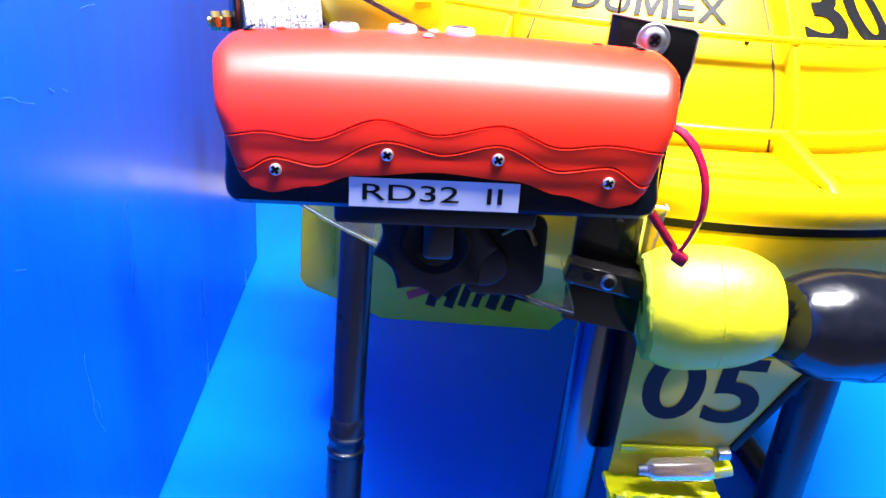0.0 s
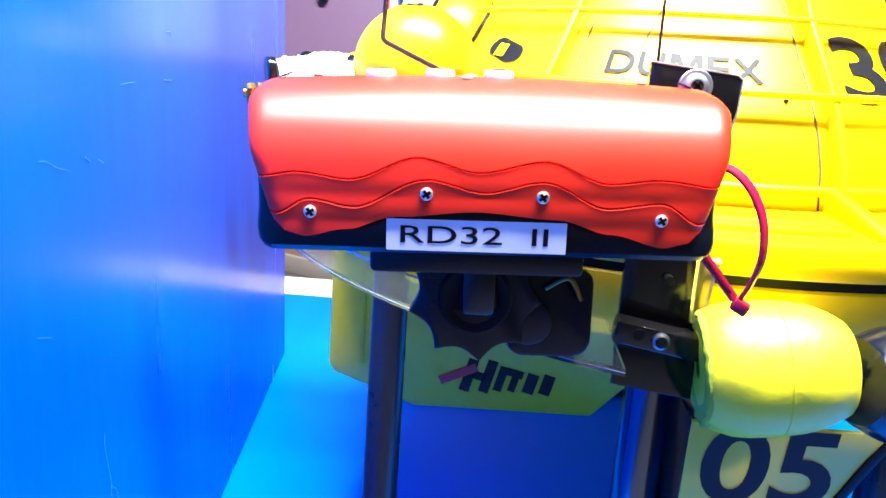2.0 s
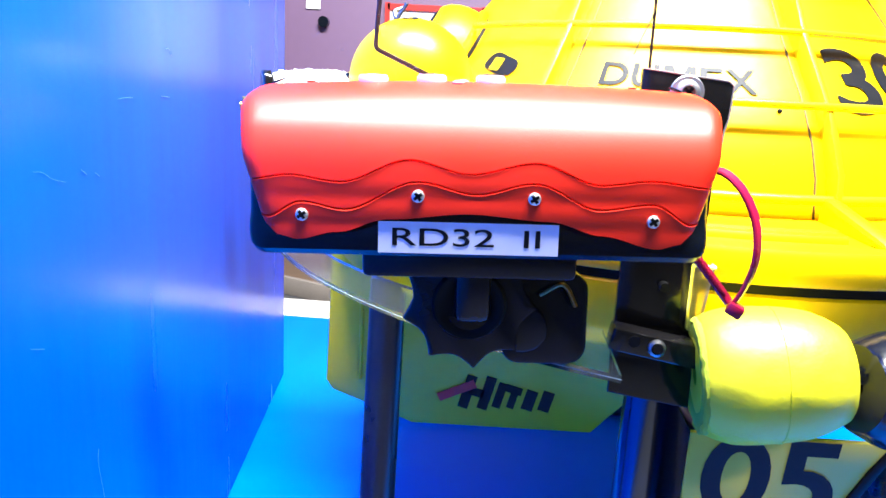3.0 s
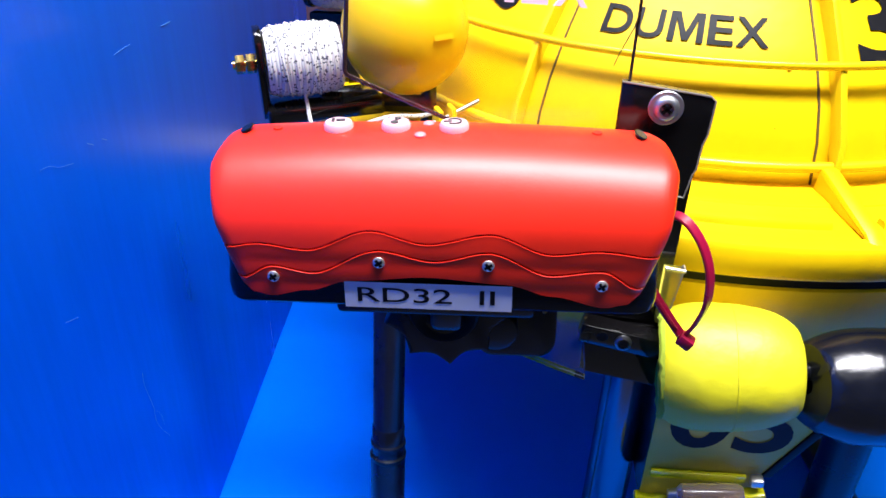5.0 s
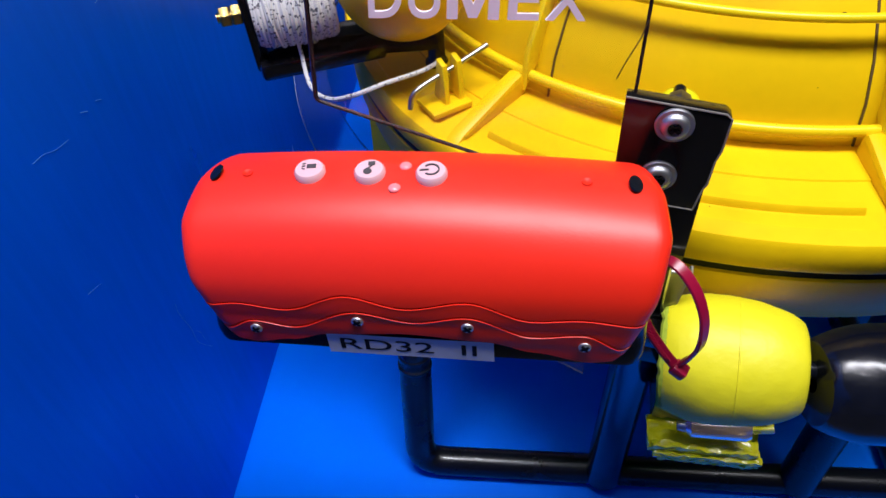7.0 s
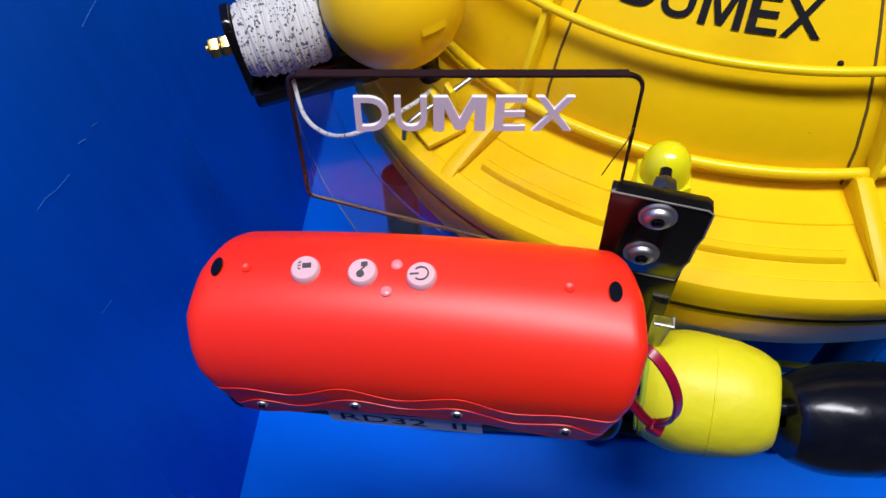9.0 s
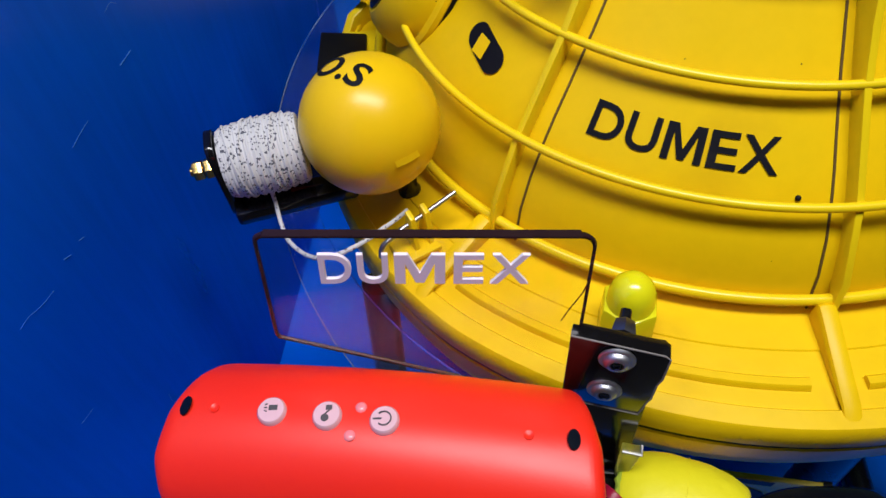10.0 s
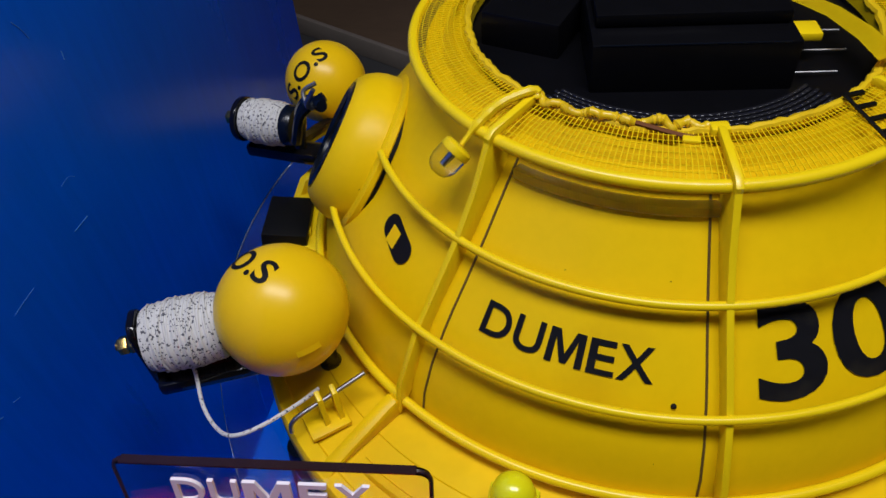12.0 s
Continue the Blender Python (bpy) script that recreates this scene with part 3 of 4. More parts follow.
part("tab", box((0.0075, 0.006, 0.005), Matrix.Translation(on_axis(-77.0, 0.0960, 0.4265)) @ pose(0, 0, 0, 0, 0, 14), 0.0008), YELLOW_ROD, capsule)

# the hull's axis stands a little off the middle of the skid
capsule.matrix_basis = pose(HULL_X, HULL_Y, FLOOR_Z)

# ---- skid of black pipe ----
SK = 7.0
def sk(x, y, z):
    return Matrix.Rotation(radians(SK), 4, "Z") @ Vector((x + 0.006, y + 0.004, z))


PZ = FLOOR_Z + 0.0104
corners = [sk(-0.1837, -0.1840, PZ), sk(0.180, -0.190, PZ), sk(0.180, 0.235, PZ), sk(-0.180, 0.235, PZ)]
skid = thing("landing_skid", (0, 0, FLOOR_Z), "black pipe landing skid with upright legs on the blue base", "skid frame")


def elbow_path(a, b, c, r=0.019, n=10):
    a, b, c = Vector(a), Vector(b), Vector(c)
    p, q = b + (a - b).normalized() * r, b + (c - b).normalized() * r
    return [p * (1 - t) ** 2 + b * 2 * t * (1 - t) + q * t * t for t in (k / n for k in range(n + 1))]


top, rear = Vector((-0.001, 0.035, 0.235)), Vector((0.001, -0.047, 0.235))
front = [corners[0] + top * 0.435] + elbow_path(corners[0] + top, corners[0], corners[1]) + elbow_path(corners[0], corners[1], corners[1] + top) + [corners[1] + top * 0.435]
part("front_rail", tube(front, 0.0104, 20), PIPE, skid)
back = [corners[2] + rear * 0.435] + elbow_path(corners[2] + rear, corners[2], corners[3]) + elbow_path(corners[2], corners[3], corners[3] + rear) + [corners[3] + rear * 0.435]
part("back_rail", tube(back, 0.0104, 20), PIPE, skid)
part("side_rail", rod(sk(0.155, -0.185, PZ), sk(0.155, 0.225, PZ), 0.0105, None, 20), PIPE, skid)
for c in corners:
    way = top if c.y < 0 else rear
    leg = part("leg", rod(c + way * 0.42, c + way * 1.055, 0.0092, None, 24), PIPE, skid)
    part("coupling", turned([(0, 0.0103), (0.001, 0.0110), (0.003, 0.0110), (0.004, 0.0100), (0.009, 0.0100), (0.010, 0.0106), (0.012, 0.0106), (0.013, 0.0098), (0.0225, 0.0098), (0.0235, 0.0091)], c + way * 0.42, c + way, 24), PIPE, leg)
for x, mat in ((-0.0535, CHROME_PIPE), (0.079, PIPE)):
    p = sk(x, -0.190, PZ)
    part("strut", rod(p, p + Vector((0.003, 0.010, 0.225)), 0.0125, None, 28), mat, skid, "polished upright tube" if mat is CHROME_PIPE else "black upright tube")

# ---- clear guard disc round the drum ----
DISC_Z = 0.252
disc = thing("guard_disc", (0.0, 0.0, DISC_Z), "clear acrylic guard plate fixed round the lower drum", "acrylic plate")
DC, DR = Vector((0.062, 0.018, 0.0)), 0.3195
arc = [(DC.x + DR * math.cos(radians(a)), DC.y + DR * math.sin(radians(a))) for a in range(120, 249, 2)]
inner_arc = [(0.236 * math.cos(radians(a)), 0.236 * math.sin(radians(a))) for a in range(256, 112, -3)]
disc_ob = part("plate", prism(arc + inner_arc, 0.003, pose(0, 0, DISC_Z)), DISC, disc)
disc_ob.visible_shadow = False
part("edge", tube([(x, y, DISC_Z) for x, y in arc], 0.00016, 6), DISC_EDGE, disc)

# ---- underwater camera ----
CAM_M = pose(-0.1125, -0.285, 0.318, 0, -1.8, 3.3)
red_camera = thing("underwater_camera", (0, 0, 0), "red and black waterproof compact camera on a clamp", "camera", m=CAM_M)
# outline of the section: angle from the front, radius
SECTION = [(-150, 0.0265), (-135, 0.0270), (-115, 0.0205), (-90, 0.0182), (-60, 0.0212), (-42, 0.0275), (-33, 0.0338), (-27, 0.0325), (-15, 0.0301), (0, 0.0290), (12, 0.0295), (25, 0.0304), (60, 0.0318), (90, 0.0324), (120, 0.0328), (150, 0.0318), (175, 0.0305), (195, 0.0285), (210, 0.0265)]


def section_r(a):
    return interp(a, SECTION)


def half_length(a):
    return interp(a, [(-150, 0.0600), (-60, 0.0575), (-30, 0.0608), (-12, 0.0630), (0, 0.0648), (12, 0.0664), (25, 0.0684), (45, 0.0698), (60, 0.0712), (90, 0.0700), (130, 0.0650), (210, 0.0600)])


def case_point(u, a, off=0.0, h=None, tuck=0.0060):
    """A point of the case: u from -1 to 1 along it, a the angle round it."""
    h = h or half_length(a)
    e = abs(u)
    # rounded shoulders towards the ends
    d = max(0.0, (e - 0.91) / 0.09)
    shrink = tuck * (1 - math.sqrt(max(0.0, 1 - d ** 2.4)))
    bow = 0.0022 * u * u if a > 40 else 0.0
    r = section_r(a) + off - shrink - bow * min(1.0, max(0.0, (a - 40) / 40.0))
    return Vector((u * h, -r * math.cos(radians(a)), r * math.sin(radians(a))))


US = [-1 + 2 * i / 90 for i in range(91)]
US = sorted(set(US + [-0.995, -0.985, -0.97, -0.955, -0.94, 0.94, 0.955, 0.97, 0.985, 0.995]))
angs = [-150 + 360 * k / 72 for k in range(73)]
bm, V = grid_mesh([[case_point(u, a, interp(a, [(-150, -0.0014), (-27, -0.0014), (-14, -0.0042), (150, -0.0042), (198, -0.0014), (210, -0.0014)]), interp(a, [(-150, 0.0640), (-60, 0.0655), (-25, 0.0676), (10, 0.0676), (60, 0.0686), (90, 0.0668), (130, 0.0630), (210, 0.0640)])) for a in angs] for u in US])
bm.faces.new(V[0][::-1])
bm.faces.new(V[-1])
bmesh.ops.remove_doubles(bm, verts=bm.verts, dist=1e-6)
part("case", bm, BLACK_CASE, red_camera, "black plastic case", local=True)


def wave(x, table):
    """Smooth curve through a table of millimetres."""
    x = max(table[0][0], min(table[-1][0], x))
    for (x0, y0), (x1, y1) in zip(table, table[1:]):
        if x <= x1:
            t = (x - x0) / (x1 - x0)
            return y0 + (y1 - y0) * (t * t * (3 - 2 * t))
    return table[-1][1]


LINE1 = [(-66, 4.4), (-54, 5.9), (-40, 4.2), (-19.5, 10.4), (-3.0, 6.9), (15.5, 10.2), (34, 4.8), (48, 6.2), (66, 4.6)]
LINE2 = [(-64, -6.0), (-52, -1.6), (-40, -3.6), (-17.5, 4.6), (-1.0, 1.4), (15.5, 4.8), (35, -2.2), (50, -0.4), (64, -6.0)]
EDGE = [(-66, -5.6), (-64.5, -8.6), (-61, -10.9), (-56, -11.8), (-43, -9.9), (-27, -6.3), (-3, -4.4), (21, -6.0), (37, -9.4), (55, -12.3), (61, -11.2), (64.5, -8.8), (66, -5.8)]


def height_angle(z):
    return math.degrees(math.asin(max(-0.9, min(0.9, z / 0.0294))))


rows = []
for u in US:
    x = u * 66.0
    a1, a2, a3 = (height_angle(wave(x, t) / 1000) for t in (LINE1, LINE2, EDGE))
    seq = [(198 + (a1 + 1.3 - 198) * k / 44, 0.0) for k in range(45)]
    seq += [(a1 + 0.70, 0.0), (a1 + 0.35, -0.0009), (a1 - 0.25, -0.0008), (a1 - 0.70, 0.00020), (a1 - 1.3, 0.00015)]
    seq += [(a1 - 1.3 + (a2 + 1.3 - a1 + 1.3) * k / 5, 0.0001) for k in range(1, 6)]
    seq += [(a2 + 0.70, 0.0001), (a2 + 0.35, -0.0008), (a2 - 0.25, -0.0007), (a2 - 0.70, 0.00030), (a2 - 1.3, 0.00025)]
    seq += [(a2 - 1.3 + (a3 + 1.2 - a2 + 1.3) * k / 6, 0.0002) for k in range(1, 7)]
    seq += [(a3 + 0.5, 0.0002), (a3, -0.0004), (a3 - 0.1, -0.0030)]
    rows.append([case_point(u, a, o, None, 0.0034) for a, o in seq])
bm, V = grid_mesh(rows)
for row, sgn in ((V[0], 1), (V[-1], -1)):
    c = [bm.verts.new(v.co * 0.86 + Vector((v.co.x * 0.13, 0, 0))) for v in row]
    for j in range(len(row) - 1):
        bm.faces.new((row[j], row[j + 1], c[j + 1], c[j]))
part("shell", bm, RED, red_camera, "red plastic cover with two wavy grooves", local=True, angle=50)

for x, z in ((-50.6, -5.2), (-17.6, 0.6), (15.4, 0.6), (49.4, -5.0)):
    a = height_angle(z / 1000)
    r = section_r(a) + 0.0003
    m = pose(x / 1000, -r * math.cos(radians(a)), r * math.sin(radians(a)), 90 + a * 0.4)
    screw = part("screw", turned([(0, 0.0), (0, 0.00165), (0.0004, 0.00195), (0.0012, 0.0018), (0.0016, 0.0010), (0.0016, 0.0)], (0, 0, 0), (0, 0, 1), 20), SCREW_STEEL, red_camera, "cross-head steel screw", local=True)
    screw.matrix_basis = m @ pose(0, 0, -0.0008)
    cross = join(box((0.0027, 0.0009, 0.0004), pose(0, 0, 0.0015, 0, 0, 35)), box((0.0009, 0.0027, 0.0004), pose(0, 0, 0.0015, 0, 0, 35)))
    part("slot", cross, BLACK_GAP, screw, local=True)

# tape label with its printed text
LW, LH = 0.0518, 0.0092


def label_point(x, y):
    return Vector((-0.0030 + x, -0.0290 + 0.030 * y, -0.0114 + y))


g, _ = grid_mesh([[label_point(-LW / 2 + LW * i / 10, -LH / 2 + LH * j / 6) for j in range(7)] for i in range(11)])
tape = part("label", g, LABEL_WHITE, red_camera, "white tape label", local=True)
txt = cut_grid(text_mesh("RD32  II", 0.0425, 0.0052, 0.004), 0.0012)
for v in txt.verts:
    v.co = label_point(v.co.x - 0.0006, v.co.y + 0.0002) + Vector((0, -0.0001, 0))
part("print", txt, INK, tape, local=True)

# buttons, indicator lamps and dots on the top
def top_point(x, f, off=0.0):
    a = 90.0 - math.degrees(math.asin(max(-1, min(1, f / 0.0324))))
    u = x / half_length(a)
    return case_point(u, a, off), a


def icon(i):
    ring = [(0.0018 * math.cos(radians(t)), 0.0018 * math.sin(radians(t)), 0) for t in range(225, 496, 18)]
    if i == 2:
        return join(tube(ring, 0.00024, 4), box((0.0021, 0.0004, 0.0003), pose(-0.0016, 0, 0)))
    if i == 1:
        return join(rod((-0.0003, -0.0011, -0.0001), (-0.0003, -0.0011, 0.0001), 0.0010, None, 14), box((0.0016, 0.0013, 0.0002), pose(0.0006, 0.0016, 0)), box((0.0022, 0.0003, 0.0002), pose(0, 0.0002, 0, 0, 0, 40)))
    return join(box((0.0022, 0.0014, 0.0002), pose(0.0006, 0.0004, 0)), *[box((0.0008, 0.0003, 0.0002), pose(-0.0013, -0.0004 + 0.0009 * k, 0, 0, 0, -30 + 30 * k)) for k in range(3)])


for i, x in enumerate((-0.0333, -0.0150, 0.0034)):
    p, a = top_point(x, -0.0010)
    b = part("button", turned([(0, 0.0), (0, 0.0047), (0.0020, 0.0047), (0.0028, 0.0041), (0.0030, 0.0)], (0, 0, 0), (0, 0, 1), 28), BUTTON, red_camera, "translucent pinkish push button", local=True)
    b.matrix_basis = Matrix.Translation(p) @ pose(0, 0, -0.0008, a - 90 - 2)
    ic = icon(i)
    ic.transform(pose(0, 0, 0.0031, 0, 0, 8) @ Matrix.Diagonal((1.25, 1.25, 1, 1)))
    part("icon", ic, GLYPH, b, local=True)
for x, f in ((-0.0050, -0.0050), (-0.0068, 0.0045)):
    p, a = top_point(x, f)
    o = part("indicator", ball((0, 0, 0), 0.0019, 16, 10, (1, 1, 0.5)), LENS_PINK, red_camera, "small translucent indicator lamp", local=True)
    o.matrix_basis = Matrix.Translation(p)
for x, f, w in ((-0.0630, -0.001, 0.0026), (0.0612, -0.001, 0.0026)):
    p, a = top_point(x, f, 0.0001)
    o = part("plug", turned([(0, 0.0), (0, 0.0027), (0.0004, 0.0026), (0.0005, 0.0)], (0, 0, 0), (0, 0, 1), 20), BLACK_CASE, red_camera, "black oval plug", local=True)
    o.matrix_basis = Matrix.Translation(p) @ pose(0, 0, 0.0004, a - 90, 22 if x > 0 else -22) @ Matrix.Diagonal((0.8, 1.25, 1, 1))
for x, f in ((-0.0530, -0.001), (0.0478, -0.001)):
    p, a = top_point(x, f, -0.0001)
    o = part("pip", turned([(0, 0.0009), (0.0003, 0.0016), (0.0006, 0.0015), (0.0004, 0.0009), (0.0001, 0.0)], (0, 0, 0), (0, 0, 1), 14), RED, red_camera, local=True)
    o.matrix_basis = Matrix.Translation(p)

# clamp below the camera
part("mount_foot", box((0.066, 0.044, 0.009), pose(-0.002, 0.004, -0.0222), 0.0018), BLACK_CASE, red_camera, "black mounting foot", local=True)
part("mount_post", box((0.016, 0.014, 0.030), pose(0.000, 0.016, -0.040), 0.002), BLACK_CASE, red_camera, local=True)
lobes = []
for k in range(144):
    t = 2 * math.pi * k / 144
    rr = 0.0242 - 0.0046 * abs(math.sin(4.5 * t + 0.35)) ** 0.75
    lobes.append((rr * math.cos(t), rr * math.sin(t)))
KC = Vector((-0.0008, 0.012, -0.0425))
knob = part("clamp_knob", prism(lobes, 0.010, Matrix.Translation(KC) @ pose(0, 0, 0, 84), 0.0012), BLACK_CASE, red_camera, "black star-shaped clamp knob", local=True)
part("knob_recess", turned([(0, 0.0), (0, 0.0085), (0.0015, 0.0105), (0.0015, 0.0120), (0.0, 0.0130)], KC + Vector((0, -0.0055, 0)), KC + Vector((0, -1, 0)), 32), BLACK_GAP, knob, local=True)
part("knob_tongue", box((0.0125, 0.006, 0.019), Matrix.Translation(KC + Vector((0.0010, -0.0075, 0.0040))), 0.003), PIPE, knob, local=True)
part("clamp_block", prism(rounded(0.031, 0.034, 0.007), 0.020, pose(0.0265, 0.024, -0.0505, 84), 0.0015), BLACK_CASE, red_camera, "black rounded clamp block", local=True)
part("clamp_lever", tube(smooth_path([(0.024, 0.012, -0.040), (0.032, 0.0115, -0.036), (0.037, 0.0118, -0.044)], 6), 0.0009, 8), DULL_BRASS, red_camera, local=True)
part("clamp_boss", rod((0.0185, 0.0085, -0.0520), (0.0185, 0.0135, -0.0520), 0.0085, None, 28, 0.0008), BLACK_CASE, red_camera, local=True)
part("cord_lug", box((0.006, 0.012, 0.016), pose(0.0625, 0.006, -0.001), 0.0025), BLACK_CASE, red_camera, local=True)

# cable tie through the camera's lug
tie = thing("cable_tie", (-0.0290, -0.2943, 0.2855), "magenta nylon cable tie looped through the camera lug", "cable tie")
loop = smooth_path([(-0.0290, -0.2935, 0.2870), (-0.0268, -0.2950, 0.2935), (-0.0256, -0.2965, 0.3030), (-0.0270, -0.2950, 0.3140), (-0.0318, -0.2915, 0.3235), (-0.0385, -0.2865, 0.3275), (-0.0460, -0.2800, 0.3200), (-0.0475, -0.2800, 0.3100), (-0.0420, -0.2890, 0.3010), (-0.0355, -0.2930, 0.2930), (-0.0310, -0.2940, 0.2875)], 8)


def strap_mesh(pts, width, thick, across):
    """A flat band with rounded edges along a path."""
    rows = []
    for i, q in enumerate(pts):
        d = (Vector(pts[min(i + 1, len(pts) - 1)]) - Vector(pts[max(i - 1, 0)])).normalized()
        sd = (Vector(across) - d * d.dot(Vector(across))).normalized()
        up = d.cross(sd)
        rows.append([Vector(q) + sd * (cx * width / 2) + up * (cy * thick / 2) for cx, cy in ((-1, -0.4), (-0.8, -1), (0.8, -1), (1, -0.4), (1, 0.4), (0.8, 1), (-0.8, 1), (-1, 0.4), (-1, -0.4))])
    bm, V = grid_mesh(rows)
    bm.faces.new(V[0][:-1])
    bm.faces.new(V[-1][:-1][::-1])
    bmesh.ops.remove_doubles(bm, verts=bm.verts, dist=1e-6)
    return bm


tb = strap_mesh(loop, 0.0036, 0.0014, (0.62, 0.70, 0.30))
part("strap", tb, MAGENTA, tie)
part("head", box((0.0052, 0.0050, 0.0042), pose(-0.0288, -0.2945, 0.2852, 0, 25, -20), 0.0008), MAGENTA, tie)
for k in range(16):
    p = loop[len(loop) - 6 - k]
    part("tooth", box((0.0030, 0.0030, 0.00035), Matrix.Translation(p + Vector((0, -0.0002, 0))) @ pose(0, 0, 0, 0, 35, 0)), MAGENTA, tie)

# ---- black bracket with the name plate ----
bracket = thing("bracket", (-0.041, -0.247, 0.250), "glossy black acrylic bracket bolted to the capsule", "bracket")


def strip_y(z):
    return -0.2435 - (0.357 - z) * 0.075


BX = -0.0405
UP = [(-0.0160, -0.0240), (0.0112, -0.0260), (0.0128, -0.0170), (0.0137, -0.0150), (0.0142, -0.0060), (0.0153, -0.0020), (0.0158, 0.0095), (0.0140, 0.0110), (-0.0160, 0.0140)]
UP_M = pose(BX, strip_y(0.344) - 0.0031, 0.344, 85.7, 0, -2)
part("upper_strip", prism(UP, 0.0064, UP_M, 0.0005), BRACKET, bracket)
part("worn_edge", tube([UP_M @ Vector((x, y, 0.0031)) for x, y in UP[1:]], 0.00035, 6), WORN_EDGE, bracket, "pale chipped edge")
part("worn_edge", tube([UP_M @ Vector((x, y, 0.0031)) for x, y in UP[:2]], 0.00035, 6), WORN_EDGE, bracket, "pale chipped edge")
part("lower_strip", prism([(-0.0160, -0.052), (0.0130, -0.060), (0.0150, 0.052), (-0.0155, 0.052)], 0.0042, pose(BX, strip_y(0.297) + 0.0026, 0.297, 85.7, 0, -2), 0.0004), BRACKET, bracket)
part("clamp_bar", box((0.0335, 0.0085, 0.0090), pose(-0.0432, -0.2590, 0.2590, 4, 9.5, 0), 0.0009), BRACKET, bracket)
side_plate = part("side_plate", prism([(-0.0306, 0.2640), (-0.0262, 0.2640), (-0.0236, 0.2886), (-0.0310, 0.2892)], 0.0040, pose(0, -0.2530, 0, 90), 0.0004), STRIP, bracket, "clear yellowish acrylic side plate")
part("bright_edge", tube([(-0.0310, -0.2550, 0.2894), (-0.0236, -0.2552, 0.2888), (-0.0236, -0.2512, 0.2888)], 0.0007, 8), SCREW_STEEL, side_plate, "pale bright top edge")
hb = part("clamp_bolt", turned([(0, 0.0), (0, 0.0029), (0.0006, 0.0034), (0.0016, 0.0032), (0.0022, 0.0022), (0.0014, 0.0018), (0.0014, 0.0)], (-0.0432, -0.2630, 0.2592), (-0.0432, -0.30, 0.262), 20), DULL_STEEL, bracket, "steel socket bolt")
part("socket", rod((-0.0432, -0.2655, 0.2594), (-0.0432, -0.2640, 0.2593), 0.0019, None, 6), BLACK_GAP, hb)
part("lower_tab", prism([(-0.0150, -0.012), (0.0160, -0.016), (0.0160, 0.012), (-0.0150, 0.012)], 0.0022, pose(-0.0425, -0.2535, 0.2490, 84, 0, 0), 0.0004), BRACKET, bracket)
part("hole", rod((-0.0515, -0.2640, 0.2612), (-0.0515, -0.262, 0.2612), 0.0022, None, 16), BLACK_GAP, bracket)
part("hole", rod((-0.0400, -0.2528, 0.2792), (-0.0400, -0.249, 0.2792), 0.0019, None, 16), BLACK_GAP, bracket)
for bx, by, bz in ((-0.0410, -0.2550, 0.3506), (-0.0427, -0.2556, 0.3306)):
    sb = part("bolt", turned([(0, 0.0), (0, 0.0060), (0.0007, 0.0060), (0.0010, 0.0057), (0.0010, 0.0045), (0.0020, 0.0043), (0.0027, 0.0037), (0.0030, 0.0028), (0.0030, 0.0023), (0.0022, 0.0018), (0.0022, 0.0)], (bx, by + 0.0042, bz), (bx, by - 0.1, bz + 0.004), 28), BOLT_STEEL, bracket, "steel pan-head bolt with a washer")
    part("slot", join(box((0.0038, 0.0014, 0.0011), pose(bx, by + 0.0016, bz + 0.0002, 0, 40, 0)), box((0.0011, 0.0014, 0.0038), pose(bx, by + 0.0016, bz + 0.0002, 0, 40, 0))), BLACK_GAP, sb)
part("bolt_nut", rod((-0.0395, -0.2415, 0.3500), (-0.0390, -0.2360, 0.3505), 0.0046, 0.0036, 6, 0.0005), DULL_STEEL, bracket, "grey hex nut")
part("bolt_tail", rod((-0.0393, -0.2370, 0.3504), (-0.0388, -0.2320, 0.3510), 0.0022, 0.0020, 12), BRACKET, bracket)

# cap nut that holds the bracket on the flange
cap = thing("cap_nut", (-0.0335, -0.2045, 0.2965), "fluorescent yellow painted cap nut on the flange", "nut")
part("dome", turned([(0, 0.0105), (0.018, 0.0100), (0.020, 0.0096), (0.0265, 0.0092), (0.0305, 0.0082), (0.0337, 0.0060), (0.0354, 0.0031), (0.0360, 0.0)], (-0.0335, -0.2045, 0.2960), (-0.0335, -0.2045, 0.4), 28), FLUO_CAP, cap)
part("hex", rod((-0.0335, -0.2045, 0.2960), (-0.0335, -0.2045, 0.3175), 0.0125, 0.0118, 6, 0.0008), FLUO_CAP, cap)

# acrylic name plate
tl, tr, bl = Vector((-0.1486, -0.2572, 0.4030)), Vector((-0.0550, -0.2390, 0.3970)), Vector((-0.1509, -0.2641, 0.3598))
ux = (tr - tl).normalized()
uy = (tl - bl)
uy = (uy - ux * uy.dot(ux)).normalized()
uz = ux.cross(uy)
PM = Matrix((ux, uy, uz)).transposed().to_4x4()
PM.translation = tl
plate = thing("name_plate", (0, 0, 0), "clear acrylic plate with raised pinkish white name letters", "name plate", m=PM)


def corner(cx, cy, r, a0, a1, n=5):
    return [(cx + r * math.cos(radians(a0 + (a1 - a0) * k / n)), cy + r * math.sin(radians(a0 + (a1 - a0) * k / n))) for k in range(n + 1)]


